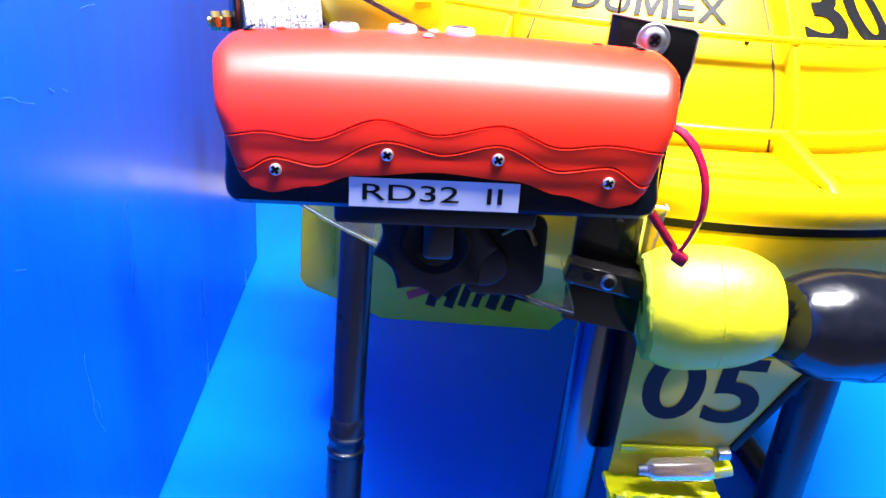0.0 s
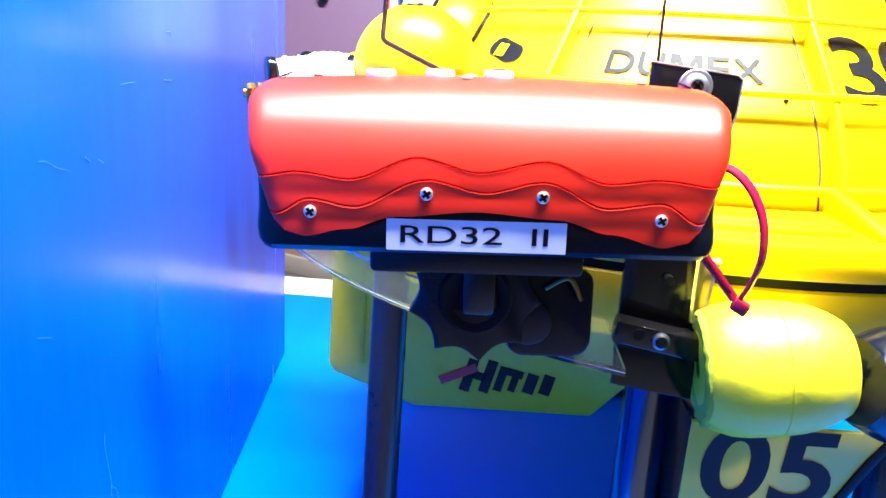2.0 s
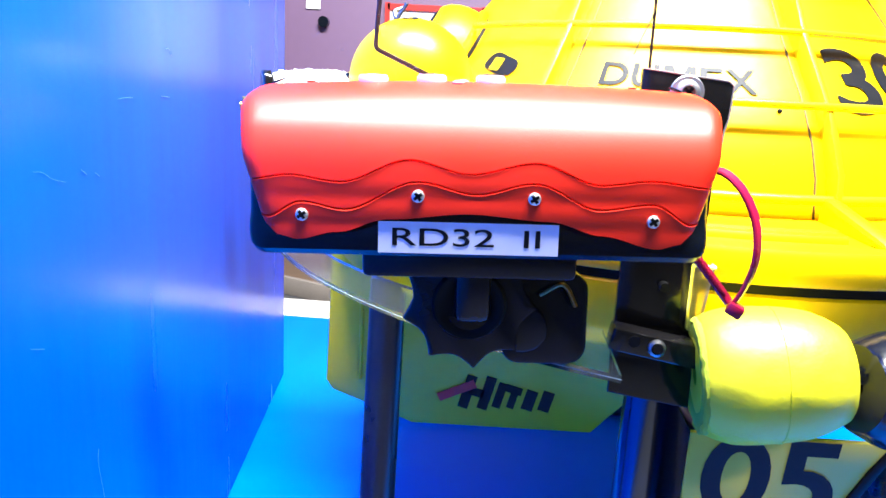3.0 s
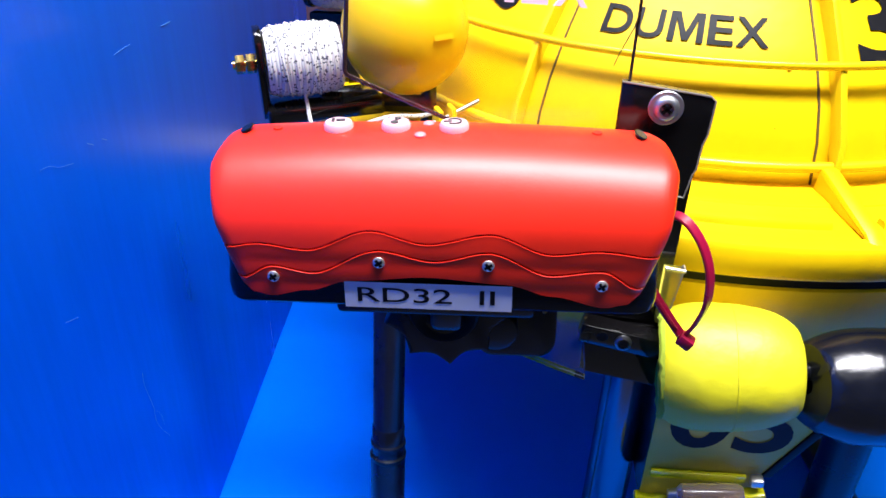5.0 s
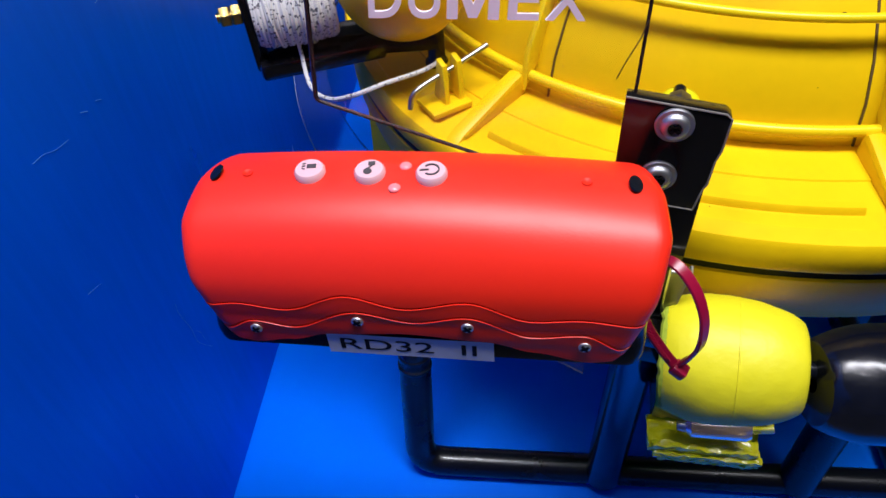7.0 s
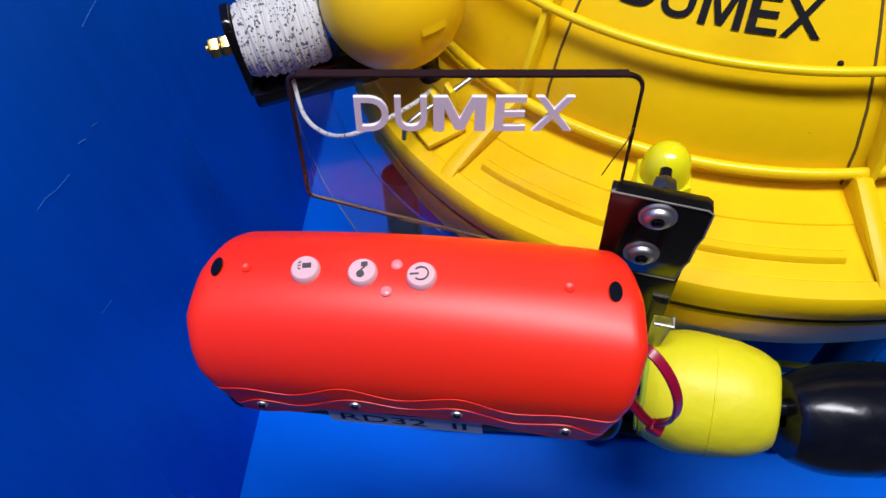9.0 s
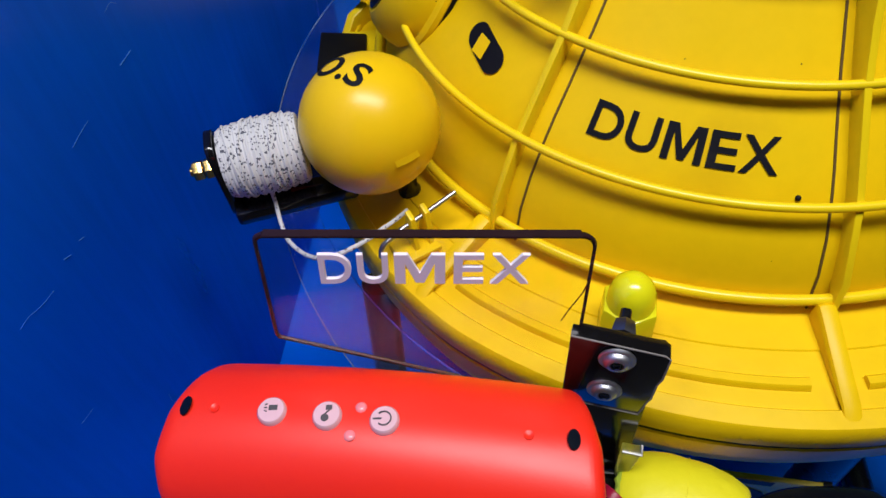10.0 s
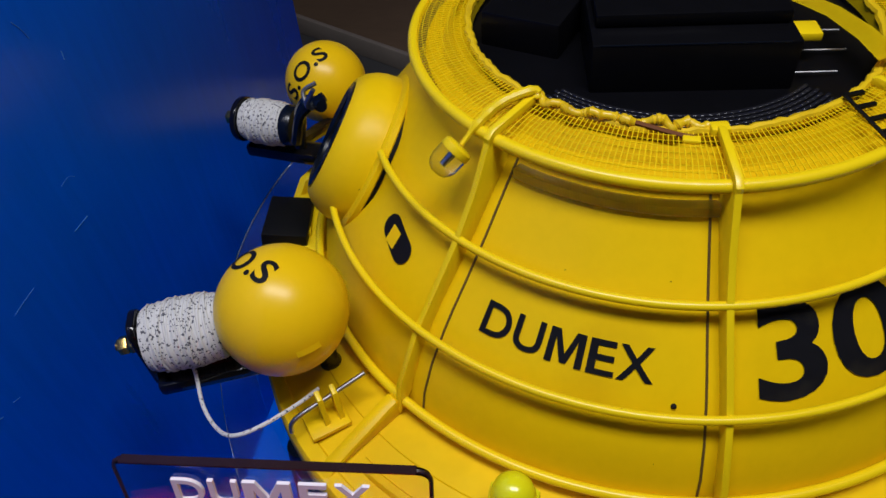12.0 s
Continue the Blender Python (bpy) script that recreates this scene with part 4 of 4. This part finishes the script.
outline = corner(0.0025, -0.0025, 0.0025, 90, 180) + corner(0.0022, -0.0425, 0.0022, 185, 250) + [(0.045, -0.0605), (0.0975, -0.0800), (0.0985, -0.055)] + corner(0.0930, -0.0045, 0.0045, 0, 90)
pane = part("pane", prism(outline, 0.0030), ACRYLIC, plate, local=True)
pane.visible_shadow = False
part("edge", tube([(x, y, 0) for x, y in outline[:14]], 0.0008, 6), ACRYLIC_EDGE, plate, local=True)
part("top_edge", box((0.0905, 0.0006, 0.0030), pose(0.0478, 0.0004, 0)), ACRYLIC_EDGE, plate, local=True)
part("edge", tube([(x, y, 0) for x, y in outline[13:]], 0.0007, 6), ACRYLIC_EDGE, plate, local=True)
part("crack", tube([(0.0975, -0.0170, 0.0016), (0.0962, -0.0225, 0.0016), (0.0930, -0.0300, 0.0016), (0.0912, -0.0352, 0.0016)], 0.00022, 6), DULL_BRASS, plate, "fine crack in the acrylic", local=True)
for ch, x0, w in zip("DUMEX", (0.0223, 0.0333, 0.0470, 0.0613, 0.0734), (0.0094, 0.0090, 0.0148, 0.0088, 0.0114)):
    if ch == "M":
        b = prism([((x - 0.5) * w, (y - 0.5) * 0.0118) for x, y in ((0, 0), (0, 1), (0.27, 1), (0.5, 0.36), (0.73, 1), (1, 1), (1, 0), (0.79, 0), (0.79, 0.70), (0.585, 0.04), (0.415, 0.04), (0.21, 0.70), (0.21, 0))], 0.0012)
    else:
        b = text_mesh(ch, w, 0.0118, 0.012, 0.0006)
    b.transform(pose(x0, -0.0113, 0.0022))
    part("letter", b, LETTER_WHITE, plate, local=True)

# ---- barrel floats ----
def barrel(p0, p1, r, e0, e1):
    n = (Vector(p1) - Vector(p0)).length
    prof = [(0.0, 0.0035), (0.0, e0 * 0.94), (0.0010, e0)]
    for k in range(1, 30):
        t = k / 30.0
        prof.append((0.001 + (n - 0.002) * t, (e0 * (1 - t) + e1 * t) + (r - (e0 + e1) / 2) * (1 - abs(2 * t - 1) ** 2.8)))
    prof += [(n - 0.0010, e1), (n, e1 * 0.92), (n, 0.0035)]
    bm = turned(prof, p0, p1, 72)
    for v in bm.verts:
        v.co += v.normal * (0.0009 * noise.noise(v.co * 75) + 0.0004 * noise.noise(v.co * 260))
    return bm


def float_thing(p0, p1, r, e0, e1, mat, label):
    t = thing("float", p0, label, "float", "floats on the guard rod")
    skin = part("body", barrel(p0, p1, r, e0, e1), mat, t)
    mid = Vector(p0).lerp(Vector(p1), 0.52)
    dd = (Vector(p1) - Vector(p0)).normalized()
    part("mould_line", turned([(0, r - 0.0006), (0.0002, r + 0.00012), (0.0006, r + 0.00012), (0.0008, r - 0.0006)], mid, mid + dd, 56), mat, skin)
    if mat is FLUO:
        dn = (Vector(p1) - Vector(p0)).normalized()
        sd = dn.orthogonal().normalized()
        st = dn.cross(sd)
        part("cut_end", turned([(0.0016, 0.0), (0.0004, 0.010), (-0.0005, e0 * 0.9), (0.0006, e0 * 1.01), (0.0022, e0 * 1.015), (0.003, e0 * 0.95)], p0, Vector(p0) + dn, 40), FLOAT_CUT, t, "rough greenish cut end")
        rim = [Vector(p0) + dn * (0.0006 + 0.0012 * noise.noise(Vector((k * 0.9, 0, 3)))) + (sd * math.cos(k * 0.1257) + st * math.sin(k * 0.1257)) * (e0 * 0.955 + 0.0006 * noise.noise(Vector((k * 1.3, 5, 0)))) for k in range(50)]
        part("torn_rim", tube(rim, [0.0011 + 0.0006 * abs(noise.noise(Vector((k * 1.7, 0, 0)))) for k in range(50)], 6, closed=True), FLOAT_CUT, skin, "torn greenish rim")
    return t


F0, F1 = Vector((-0.0276, -0.2618, 0.2492)), Vector((0.0224, -0.2665, 0.2562))
B0, B1 = Vector((0.0262, -0.2695, 0.2520)), Vector((0.0885, -0.2578, 0.2485))
float_thing(F0, F1, 0.0246, 0.0212, 0.0172, FLUO, "fluorescent yellow foam barrel float with a cut end")
float_thing(B0, B1, 0.0226, 0.0165, 0.0160, BLACK_FLOAT, "scuffed black barrel float")
rail = thing("guard_rod", F1, "black rod that carries the floats", "rod")
part("rod", tube(smooth_path([F0 + (F1 - F0) * 0.6, F1, B1, (0.150, -0.200, 0.232), (0.200, -0.150, 0.230)], 8), 0.0033, 12), PIPE, rail)

# ---- number plate with a lamp holder ----
numb = thing("number_plate", (0.0, -0.26, 0.19), "pale yellow slanted plate with a black number", "plate")
NX = Vector((1, 0.03, 0)).normalized()
NN = Vector((0.03, -1, -0.12)).normalized()
ND = NN.cross(NX)
NM = Matrix((NX, ND, NN)).transposed().to_4x4()
NM.translation = Vector((0.0118, -0.2183, 0.1714))
NM = NM @ Matrix.Diagonal((1.085, 1.085, 1.085, 1))
panel = part("panel", prism([(-0.0205, -0.0470), (0.0300, -0.0460), (0.0315, -0.0215), (0.0490, 0.0210), (0.0560, 0.0340), (-0.0235, 0.0340)], 0.0024, NM, 0.0003), YELLOW_SIGN, numb)
part("border", prism([(0.0317, -0.0215), (0.0362, -0.0215), (0.0535, 0.0205), (0.0600, 0.0340), (0.0562, 0.0340), (0.0492, 0.0208)], 0.0040, NM, 0.0003), BLACK_GAP, panel)
nt = text_mesh("05", 0.0545, 0.0390, 0.022)
nt.transform(NM @ pose(0.0108, 0.0145, 0.0016))
part("number", nt, DIGIT, panel, "large black number")
part("side_pane", prism([(-0.0205, -0.0470), (-0.0235, 0.0340), (-0.0238, 0.0340), (-0.0208, -0.0470)], 0.040, NM @ pose(0, 0, -0.020)), BRACKET, numb)
holder = thing("lamp_holder", NM @ Vector((0.008, -0.05, 0.006)), "fluorescent yellow lamp holder with a clear tube lamp", "lamp")
def lumpy(bm, amount, scale, seed):
    """Roughens a finely cut body."""
    cut_grid(bm, 0.0022)
    for v in bm.verts:
        q = v.co * scale + Vector((seed, seed * 1.7, 0))
        v.co += Vector((noise.noise(q), noise.noise(q + Vector((7, 3, 1))), noise.noise(q + Vector((2, 9, 5))))) * amount
    return bm


part("tray", lumpy(box((0.054, 0.0040, 0.018), NM @ pose(0.0040, -0.0445, 0.0090)), 0.0010, 260, 1), FLUO_CAP, holder)
for k, (x, y, z, w) in enumerate(((0.0040, -0.0405, 0.0165, 0.050), (0.0060, -0.0455, 0.0185, 0.052), (0.0075, -0.0500, 0.0180, 0.048))):
    part("tray_lip", lumpy(box((w, 0.0036, 0.0036), NM @ pose(x, y, z, 0, 0, 1.5)), 0.0013, 300, k + 2), FLUO_CAP, holder, "rough fluorescent painted strip")
part("back_strip", box((0.044, 0.0050, 0.0020), NM @ pose(0.0030, -0.0235, 0.0026, 0, 0, 2), 0.0004), FLUO_CAP, holder)
lamp_tube = part("lamp_tube", turned([(0, 0.0), (0, 0.0030), (0.0030, 0.0058), (0.0300, 0.0064), (0.0330, 0.0050), (0.0330, 0.0)], NM @ Vector((-0.0075, -0.0290, 0.0105)), NM @ Vector((0.03, -0.0245, 0.0105)), 24), TUBE, holder, "clear tube lamp")
part("lamp_tip", rod(NM @ Vector((-0.0110, -0.0295, 0.0105)), NM @ Vector((-0.0065, -0.0290, 0.0105)), 0.0026, 0.0036, 14), STEEL, lamp_tube)
part("terminal", box((0.0100, 0.0060, 0.0060), NM @ pose(0.0300, -0.0300, 0.0060, 0, 0, 20), 0.001), FLUO_CAP, holder)
part("terminal_tip", box((0.0060, 0.0050, 0.0050), NM @ pose(0.0290, -0.0205, 0.0050, 0, 0, 10), 0.001), STEEL, holder)

# ---- yellow case hung below the drum ----
case = thing("battery_case", (-0.10, -0.03, 0.117), "dull yellow case with cut corners hung under the drum", "case")
co = [(-0.2100, 0.2430), (-0.2125, 0.1385), (-0.2080, 0.1315), (-0.1850, 0.1235), (-0.1500, 0.1105), (-0.0240, 0.1135), (-0.0020, 0.1380), (0.0100, 0.2430)]
CM = pose(0, -0.020, 0, 90)
case_body = part("body", prism(co, 0.056, CM, 0.003), CASE_YELLOW, case)
part("side_rib", tube([(-0.1880, -0.0490, 0.2400), (-0.1880, -0.0490, 0.1420)], 0.0012, 8), CASE_YELLOW, case)
for x, z, w, h in ((-0.1120, 0.1385, 0.0072, 0.0250), (-0.1055, 0.1385, 0.0100, 0.0060), (-0.0985, 0.1385, 0.0072, 0.0250), (-0.0895, 0.1375, 0.0060, 0.0190), (-0.0800, 0.1425, 0.0120, 0.0055), (-0.0805, 0.1345, 0.0052, 0.0120), (-0.0685, 0.1355, 0.0080, 0.0150), (-0.0570, 0.1355, 0.0080, 0.0150)):
    part("maker_mark", box((w, 0.0008, h), pose(x, -0.0484, z, 0, 14, 0)), DIGIT, case_body)
part("maker_stroke", box((0.0280, 0.0009, 0.0062), pose(-0.1195, -0.0486, 0.1390, 0, -26, 0)), RED_FRAME, case_body)

# ---- marker balls, line spools ----
def spool(cen, axis, r, length, label):
    cen, axis = Vector(cen), Vector(axis).normalized()
    t = thing("line_spool", cen, label, "rope spool", "line spools")
    a, b = cen - axis * length / 2, cen + axis * length / 2
    prof = [(0.0, 0.004), (0.0, r * 0.90)]
    n = 44
    for k in range(n):
        u = (k + 0.5) / n
        prof.append((length * u, r * (0.90 + 0.11 * (1 - (2 * u - 1) ** 2)) + (0.00025 if k % 2 else -0.0001)))
    prof += [(length, r * 0.88), (length, 0.004)]
    winding = part("winding", turned(prof, a, b, 40), ROPE, t, "wound white cord with dark flecks")
    side = axis.cross(Vector((0, 0, 1))).normalized()
    down = axis.cross(side).normalized()
    # crossing turns of cord laid over one another
    for turns, way, lift in ((19.0, 1, 0.0001), (7.5, -1, 0.0006)):
        pts = []
        for k in range(int(turns * 22) + 1):
            ph = k / 22.0
            u = abs((ph / turns * (3 if way < 0 else 2)) % 2.0 - 1.0) * 0.95 + 0.025
            wob = 0.0003 * noise.noise(Vector((ph * 2.3, turns, r * 90)))
            rad = r * (0.90 + 0.11 * (1 - (2 * u - 1) ** 2)) + lift + wob
            pts.append(a + axis * (length * u) + (side * math.cos(2 * math.pi * ph) + down * math.sin(2 * math.pi * ph) * way) * rad)
        part("cord_turn", tube(pts, 0.00062, 6), ROPE, winding, kind="stuff")
    if down.z > 0:
        down = -down
    M = Matrix((axis, side, -down)).transposed().to_4x4()
    M.translation = cen
    part("cheek", prism(rounded(r * 2.0 + 0.010, 0.018, 0.006) if r > 0.015 else rounded(r * 2.1, r * 2.1, r * 1.04), 0.0036, M @ pose(-length / 2 - 0.0026, 0, -0.0050 if r > 0.015 else 0.0) @ pose(0, 0, 0, 0, 90, 0), 0.0005), BRACKET, t, "black end plate")
    part("tray", box((length + 0.022, 0.028 if r > 0.015 else 0.016, 0.0085), M @ pose(0.0080, 0, -r - 0.0066), 0.0022), BRACKET, t, "black bracket under the cord")
    if r < 0.015:
        part("end_cap", rod(b - axis * 0.001, b + axis * 0.0065, r * 0.98, r * 0.90, 24, 0.0012), BLACK_CASE, t, "black end cap")
        part("bead", ball(b + axis * 0.0085, 0.0034, 14, 10), BRASS, t)
    part("axle", rod(a - axis * 0.0155, a, 0.0022, None, 14), BRASS, t)
    part("nut", rod(a - axis * 0.0092, a - axis * 0.0046, 0.0047, None, 6, 0.0005), BRASS, t, "brass nut")
    part("nut", rod(a - axis * 0.0142, a - axis * 0.0096, 0.0045, None, 6, 0.0005), BRASS, t, "brass nut")
    return t


def marker_ball(c, r, label, middle, last):
    """middle, last: the ways from the ball's centre to its middle and its last letter."""
    t = thing("marker_ball", c, label, "ball", "marker balls")
    part("body", ball(c, r, 48, 32), ORANGE, t)
    b = cut_grid(text_mesh("S.O.S", 0.042, 0.0125, 0.02), 0.003)
    nx = Vector(middle).normalized()
    ny = (Vector(last) - nx * nx.dot(Vector(last))).normalized()
    nz = nx.cross(ny)
    for v in b.verts:
        lon, lat = v.co.x / r, v.co.y / r
        v.co = Vector(c) + (nx * math.cos(lat) * math.cos(lon) + ny * math.cos(lat) * math.sin(lon) + nz * math.sin(lat)) * (r + 0.00025)
    part("lettering", b, INK, t)
    return t


def tape_fold(c, r, way):
    """A small folded end of paint film standing off a ball."""
    n = Vector(way).normalized()
    side = n.cross(Vector((0, 0, 1))).normalized()
    up = side.cross(n)
    rows = []
    for i in range(7):
        u = (i / 6 - 0.5) * 0.011
        rows.append([Vector(c) + (n * r + side * u + up * v).normalized() * (r + 0.0003 + lift) for v, lift in ((0.0014, 0.0), (0.0004, 0.0003), (-0.0004, 0.0007), (-0.0011, 0.0011))])
    bm, _ = grid_mesh(rows)
    bmesh.ops.solidify(bm, geom=bm.faces[:], thickness=0.0004)
    return bm


BALL1, BALL2 = Vector((-0.1500, -0.1498, 0.3478)), Vector((-0.214, 0.072, 0.3245))
near_ball = marker_ball(BALL1, 0.0306, "orange-yellow marker ball with black lettering beside a line spool", (-0.45, 0.115, 0.886), (-0.04, -0.11, 0.993))
marker_ball(BALL2, 0.0285, "orange-yellow marker ball with black lettering behind the port", (-0.245, -0.67, 0.70), (0.095, -0.309, 0.946))
part("paint_fold", tape_fold(BALL1, 0.0306, (0.71, -0.70, 0.10)), YELLOW_ROD, near_ball, "lifted fold of paint film")
S1 = Vector((-0.2003, -0.1612, 0.3335))
spool(S1 + Vector((0.0022, 0.0003, 0.0004)), (1.0, 0.46, 0.04), 0.0168, 0.0355, "white flecked cord wound on a black bracket spool")
S2 = Vector((-0.2255, 0.0025, 0.3375))
spool(S2, (1.0, -0.1, 0.02), 0.0135, 0.030, "white flecked cord on a second black spool")

# hanging cord, spring pin and its yellow lugs
cord = thing("cord", (-0.1946, -0.1741, 0.3166), "loose loop of white flecked cord hanging from the spool", "cord")
part("strand", tube(smooth_path([(-0.1958, -0.1700, 0.3300), (-0.1944, -0.1711, 0.3166), (-0.1882, -0.1820, 0.3065), (-0.1755, -0.1930, 0.3085), (-0.1615, -0.2000, 0.3165), (-0.1490, -0.1950, 0.3200), (-0.1385, -0.1775, 0.3150), (-0.1330, -0.1665, 0.3130)], 8), 0.0010, 8), ROPE, cord)
pin = thing("lock_pin", (-0.128, -0.172, 0.302), "bent steel pin through two yellow lugs on the flange", "pin")
part("pin_bar", tube(smooth_path([(-0.1125, -0.1565, 0.3173), (-0.1264, -0.1692, 0.3125), (-0.1374, -0.1792, 0.3090), (-0.1414, -0.1832, 0.3060), (-0.1424, -0.1842, 0.3000)], 6), 0.0012, 10), STEEL, pin)
for k in (0, 1):
    p = Vector((-0.1249 - 0.0055 * k, -0.1677 - 0.0050 * k, 0.3070))
    part("lug", prism([(-0.0055, -0.012), (0.0055, -0.012), (0.0035, 0.010), (-0.0015, 0.0115)], 0.0026, Matrix.Translation(p) @ pose(0, 0, 0, 90, 0, -48), 0.0004), YELLOW_ROD, pin)
part("lug_foot", box((0.020, 0.016, 0.0030), pose(-0.1294, -0.1732, 0.2970, 0, 0, 42), 0.0008), YELLOW, pin)

# arms that carry the balls and spools
for c, s, nm in ((BALL1, S1, "near"), (BALL2, S2, "far")):
    arm = thing("ball_arm", c, "black arm under a marker ball and spool", "arm")
    foot = Vector((c.x * 0.93, c.y * 0.93, 0.2960))
    if nm == "far":
        foot = Vector((-0.205, 0.055, 0.2925))
    part("bar", tube([s + Vector((0.010, 0.0, -0.0200)), foot + Vector((0, 0, 0.012)), foot], 0.0050, 8), BRACKET, arm)
    part("seat", turned([(0, 0.0056), (0.003, 0.0056), (0.005, 0.0042), (c.z - 0.029 - foot.z + 0.001, 0.0040)], foot - Vector((0, 0, 0.002)), foot + Vector((0, 0, 1)), 20), BRACKET, arm)
# black stop on the flange by the port
stop = thing("flange_stop", (-0.20, -0.045, 0.294), "matt black block on a yellow arm beside the port", "block")
part("block", box((0.027, 0.040, 0.012), pose(-0.1990, -0.0480, 0.3005, -6, 8, 14), 0.001), BLACK_GAP, stop)
part("arm", box((0.024, 0.052, 0.006), pose(-0.1870, -0.0430, 0.2965, 0, 0, 14), 0.001), YELLOW_ROD, stop)
part("ledge", box((0.028, 0.0055, 0.0080), pose(-0.1955, -0.0575, 0.2985, 0, 0, 20), 0.0008), YELLOW_ROD, stop)
part("wedge", prism([(-0.011, -0.006), (0.012, -0.006), (0.010, 0.009), (-0.002, 0.006)], 0.006, pose(-0.2030, -0.0090, 0.2980, 90, 0, 60), 0.0008), YELLOW_ROD, stop)
hk = thing("snap_hook", port_c + ax * 0.036, "small steel and black snap hook on the port", "hook")
pu = ax.cross(Vector((0, 0, 1))).normalized()
pv = pu.cross(ax)


def on_port(s, a, b):
    return port_c + ax * (s - 0.006) + pu * a + pv * b


part("body", tube(smooth_path([on_port(0.042, 0.004, 0.014), on_port(0.050, 0.016, 0.004), on_port(0.050, 0.022, -0.012), on_port(0.042, 0.014, -0.028)], 6), 0.0034, 8), BLACK_CASE, hk)
part("link", tube(smooth_path([on_port(0.043, 0.010, 0.016), on_port(0.050, 0.006, 0.002), on_port(0.046, 0.008, -0.020)], 6), 0.0030, 8), BLACK_CASE, hk)
part("eye", tube(smooth_path([on_port(0.046, 0.004, 0.010), on_port(0.050, 0.0, 0.014), on_port(0.050, -0.002, 0.026)], 6), 0.0013, 8), STEEL, hk)
part("ring", tube(smooth_path([on_port(0.050, 0.0, 0.014), on_port(0.054, 0.004, 0.018), on_port(0.050, 0.007, 0.024)], 6), 0.0013, 8), STEEL, hk)

# ---- marks on the blue wall ----
def wall_point(y, z, lift=0.0004):
    return WALL_M @ Vector((lift, (y + 0.21) / math.cos(radians(WALL_YAW)), z))


def scratch(pts, r=0.00020):
    r *= 0.28
    p = [wall_point(y, z) for y, z in pts]
    t = single("scratch", tube(smooth_path(p, 5), r, 5), SCRATCH, "fine pale scratch in the blue plastic", "scratch", kind="structure")
    return t


scratch([(-0.2500, 0.3070), (-0.2430, 0.3058), (-0.2355, 0.3022), (-0.2250, 0.2994)], 0.00032)
scratch([(-0.2100, 0.3028), (-0.2050, 0.3000)], 0.0007)
scratch([(-0.1966, 0.2998), (-0.1920, 0.2975)], 0.0005)
scratch([(-0.2100, 0.1671), (-0.2108, 0.1591), (-0.2068, 0.1387), (-0.2066, 0.1257), (-0.1956, 0.1053)], 0.00028)
scratch([(-0.2066, 0.1357), (-0.2010, 0.1290), (-0.1990, 0.1180)], 0.0002)
scratch([(-0.1666, 0.3320), (-0.1570, 0.3324), (-0.1483, 0.3322)], 0.0004)
scratch([(-0.1056, 0.3318), (-0.0919, 0.3309)], 0.0007)
scratch([(-0.0980, 0.3580), (-0.0905, 0.3585), (-0.0855, 0.3550)], 0.0004)
scratch([(-0.0740, 0.4414), (-0.0704, 0.4358), (-0.0680, 0.4296)], 0.0007)
scratch([(-0.0508, 0.4127), (-0.0515, 0.4077)], 0.0010)
scratch([(-0.2620, 0.2390), (-0.2520, 0.2350)], 0.0003)
# ---- behind the table ----
crate = thing("display_panel", (-0.40, 1.05, -0.02), "dull purple display panel behind the table", "panel")
part("board", box((0.72, 0.03, 0.62), pose(-0.36, 1.06, 0.29), 0.003), PURPLE, crate)
part("note", box((0.030, 0.002, 0.040), pose(-0.492, 1.0425, 0.495)), PAPER, crate, "small white note")
part("knob", rod((-0.468, 1.046, 0.450), (-0.468, 1.030, 0.450), 0.011, None, 20), BLACK_CASE, crate)
pic = thing("picture", (-0.24, 1.04, 0.40), "white sheet in a red frame on the panel", "picture")
part("frame", join(box((0.20, 0.008, 0.012), pose(-0.235, 1.040, 0.487)), box((0.010, 0.008, 0.20), pose(-0.335, 1.040, 0.395)), box((0.010, 0.008, 0.20), pose(-0.135, 1.040, 0.395)), box((0.20, 0.008, 0.012), pose(-0.235, 1.040, 0.300))), RED_FRAME, pic)
part("sheet", box((0.19, 0.003, 0.18), pose(-0.235, 1.0425, 0.393)), PAPER, pic)
bench = thing("bench", (-0.30, 1.05, -0.05), "dark brown wooden bench with a pale worn front edge", "bench")
BENCH_M = pose(-0.392, 0.7025, -0.035, 0, 0, -24)
part("top", box((2.2, 1.10, 0.030), BENCH_M @ pose(0, 0.556, 0), 0.004), WOOD, bench)
part("edge_strip", box((2.2, 0.010, 0.034), BENCH_M @ pose(0, 0, 0.0005), 0.002), BENCH_EDGE, bench, "pale worn edge strip")
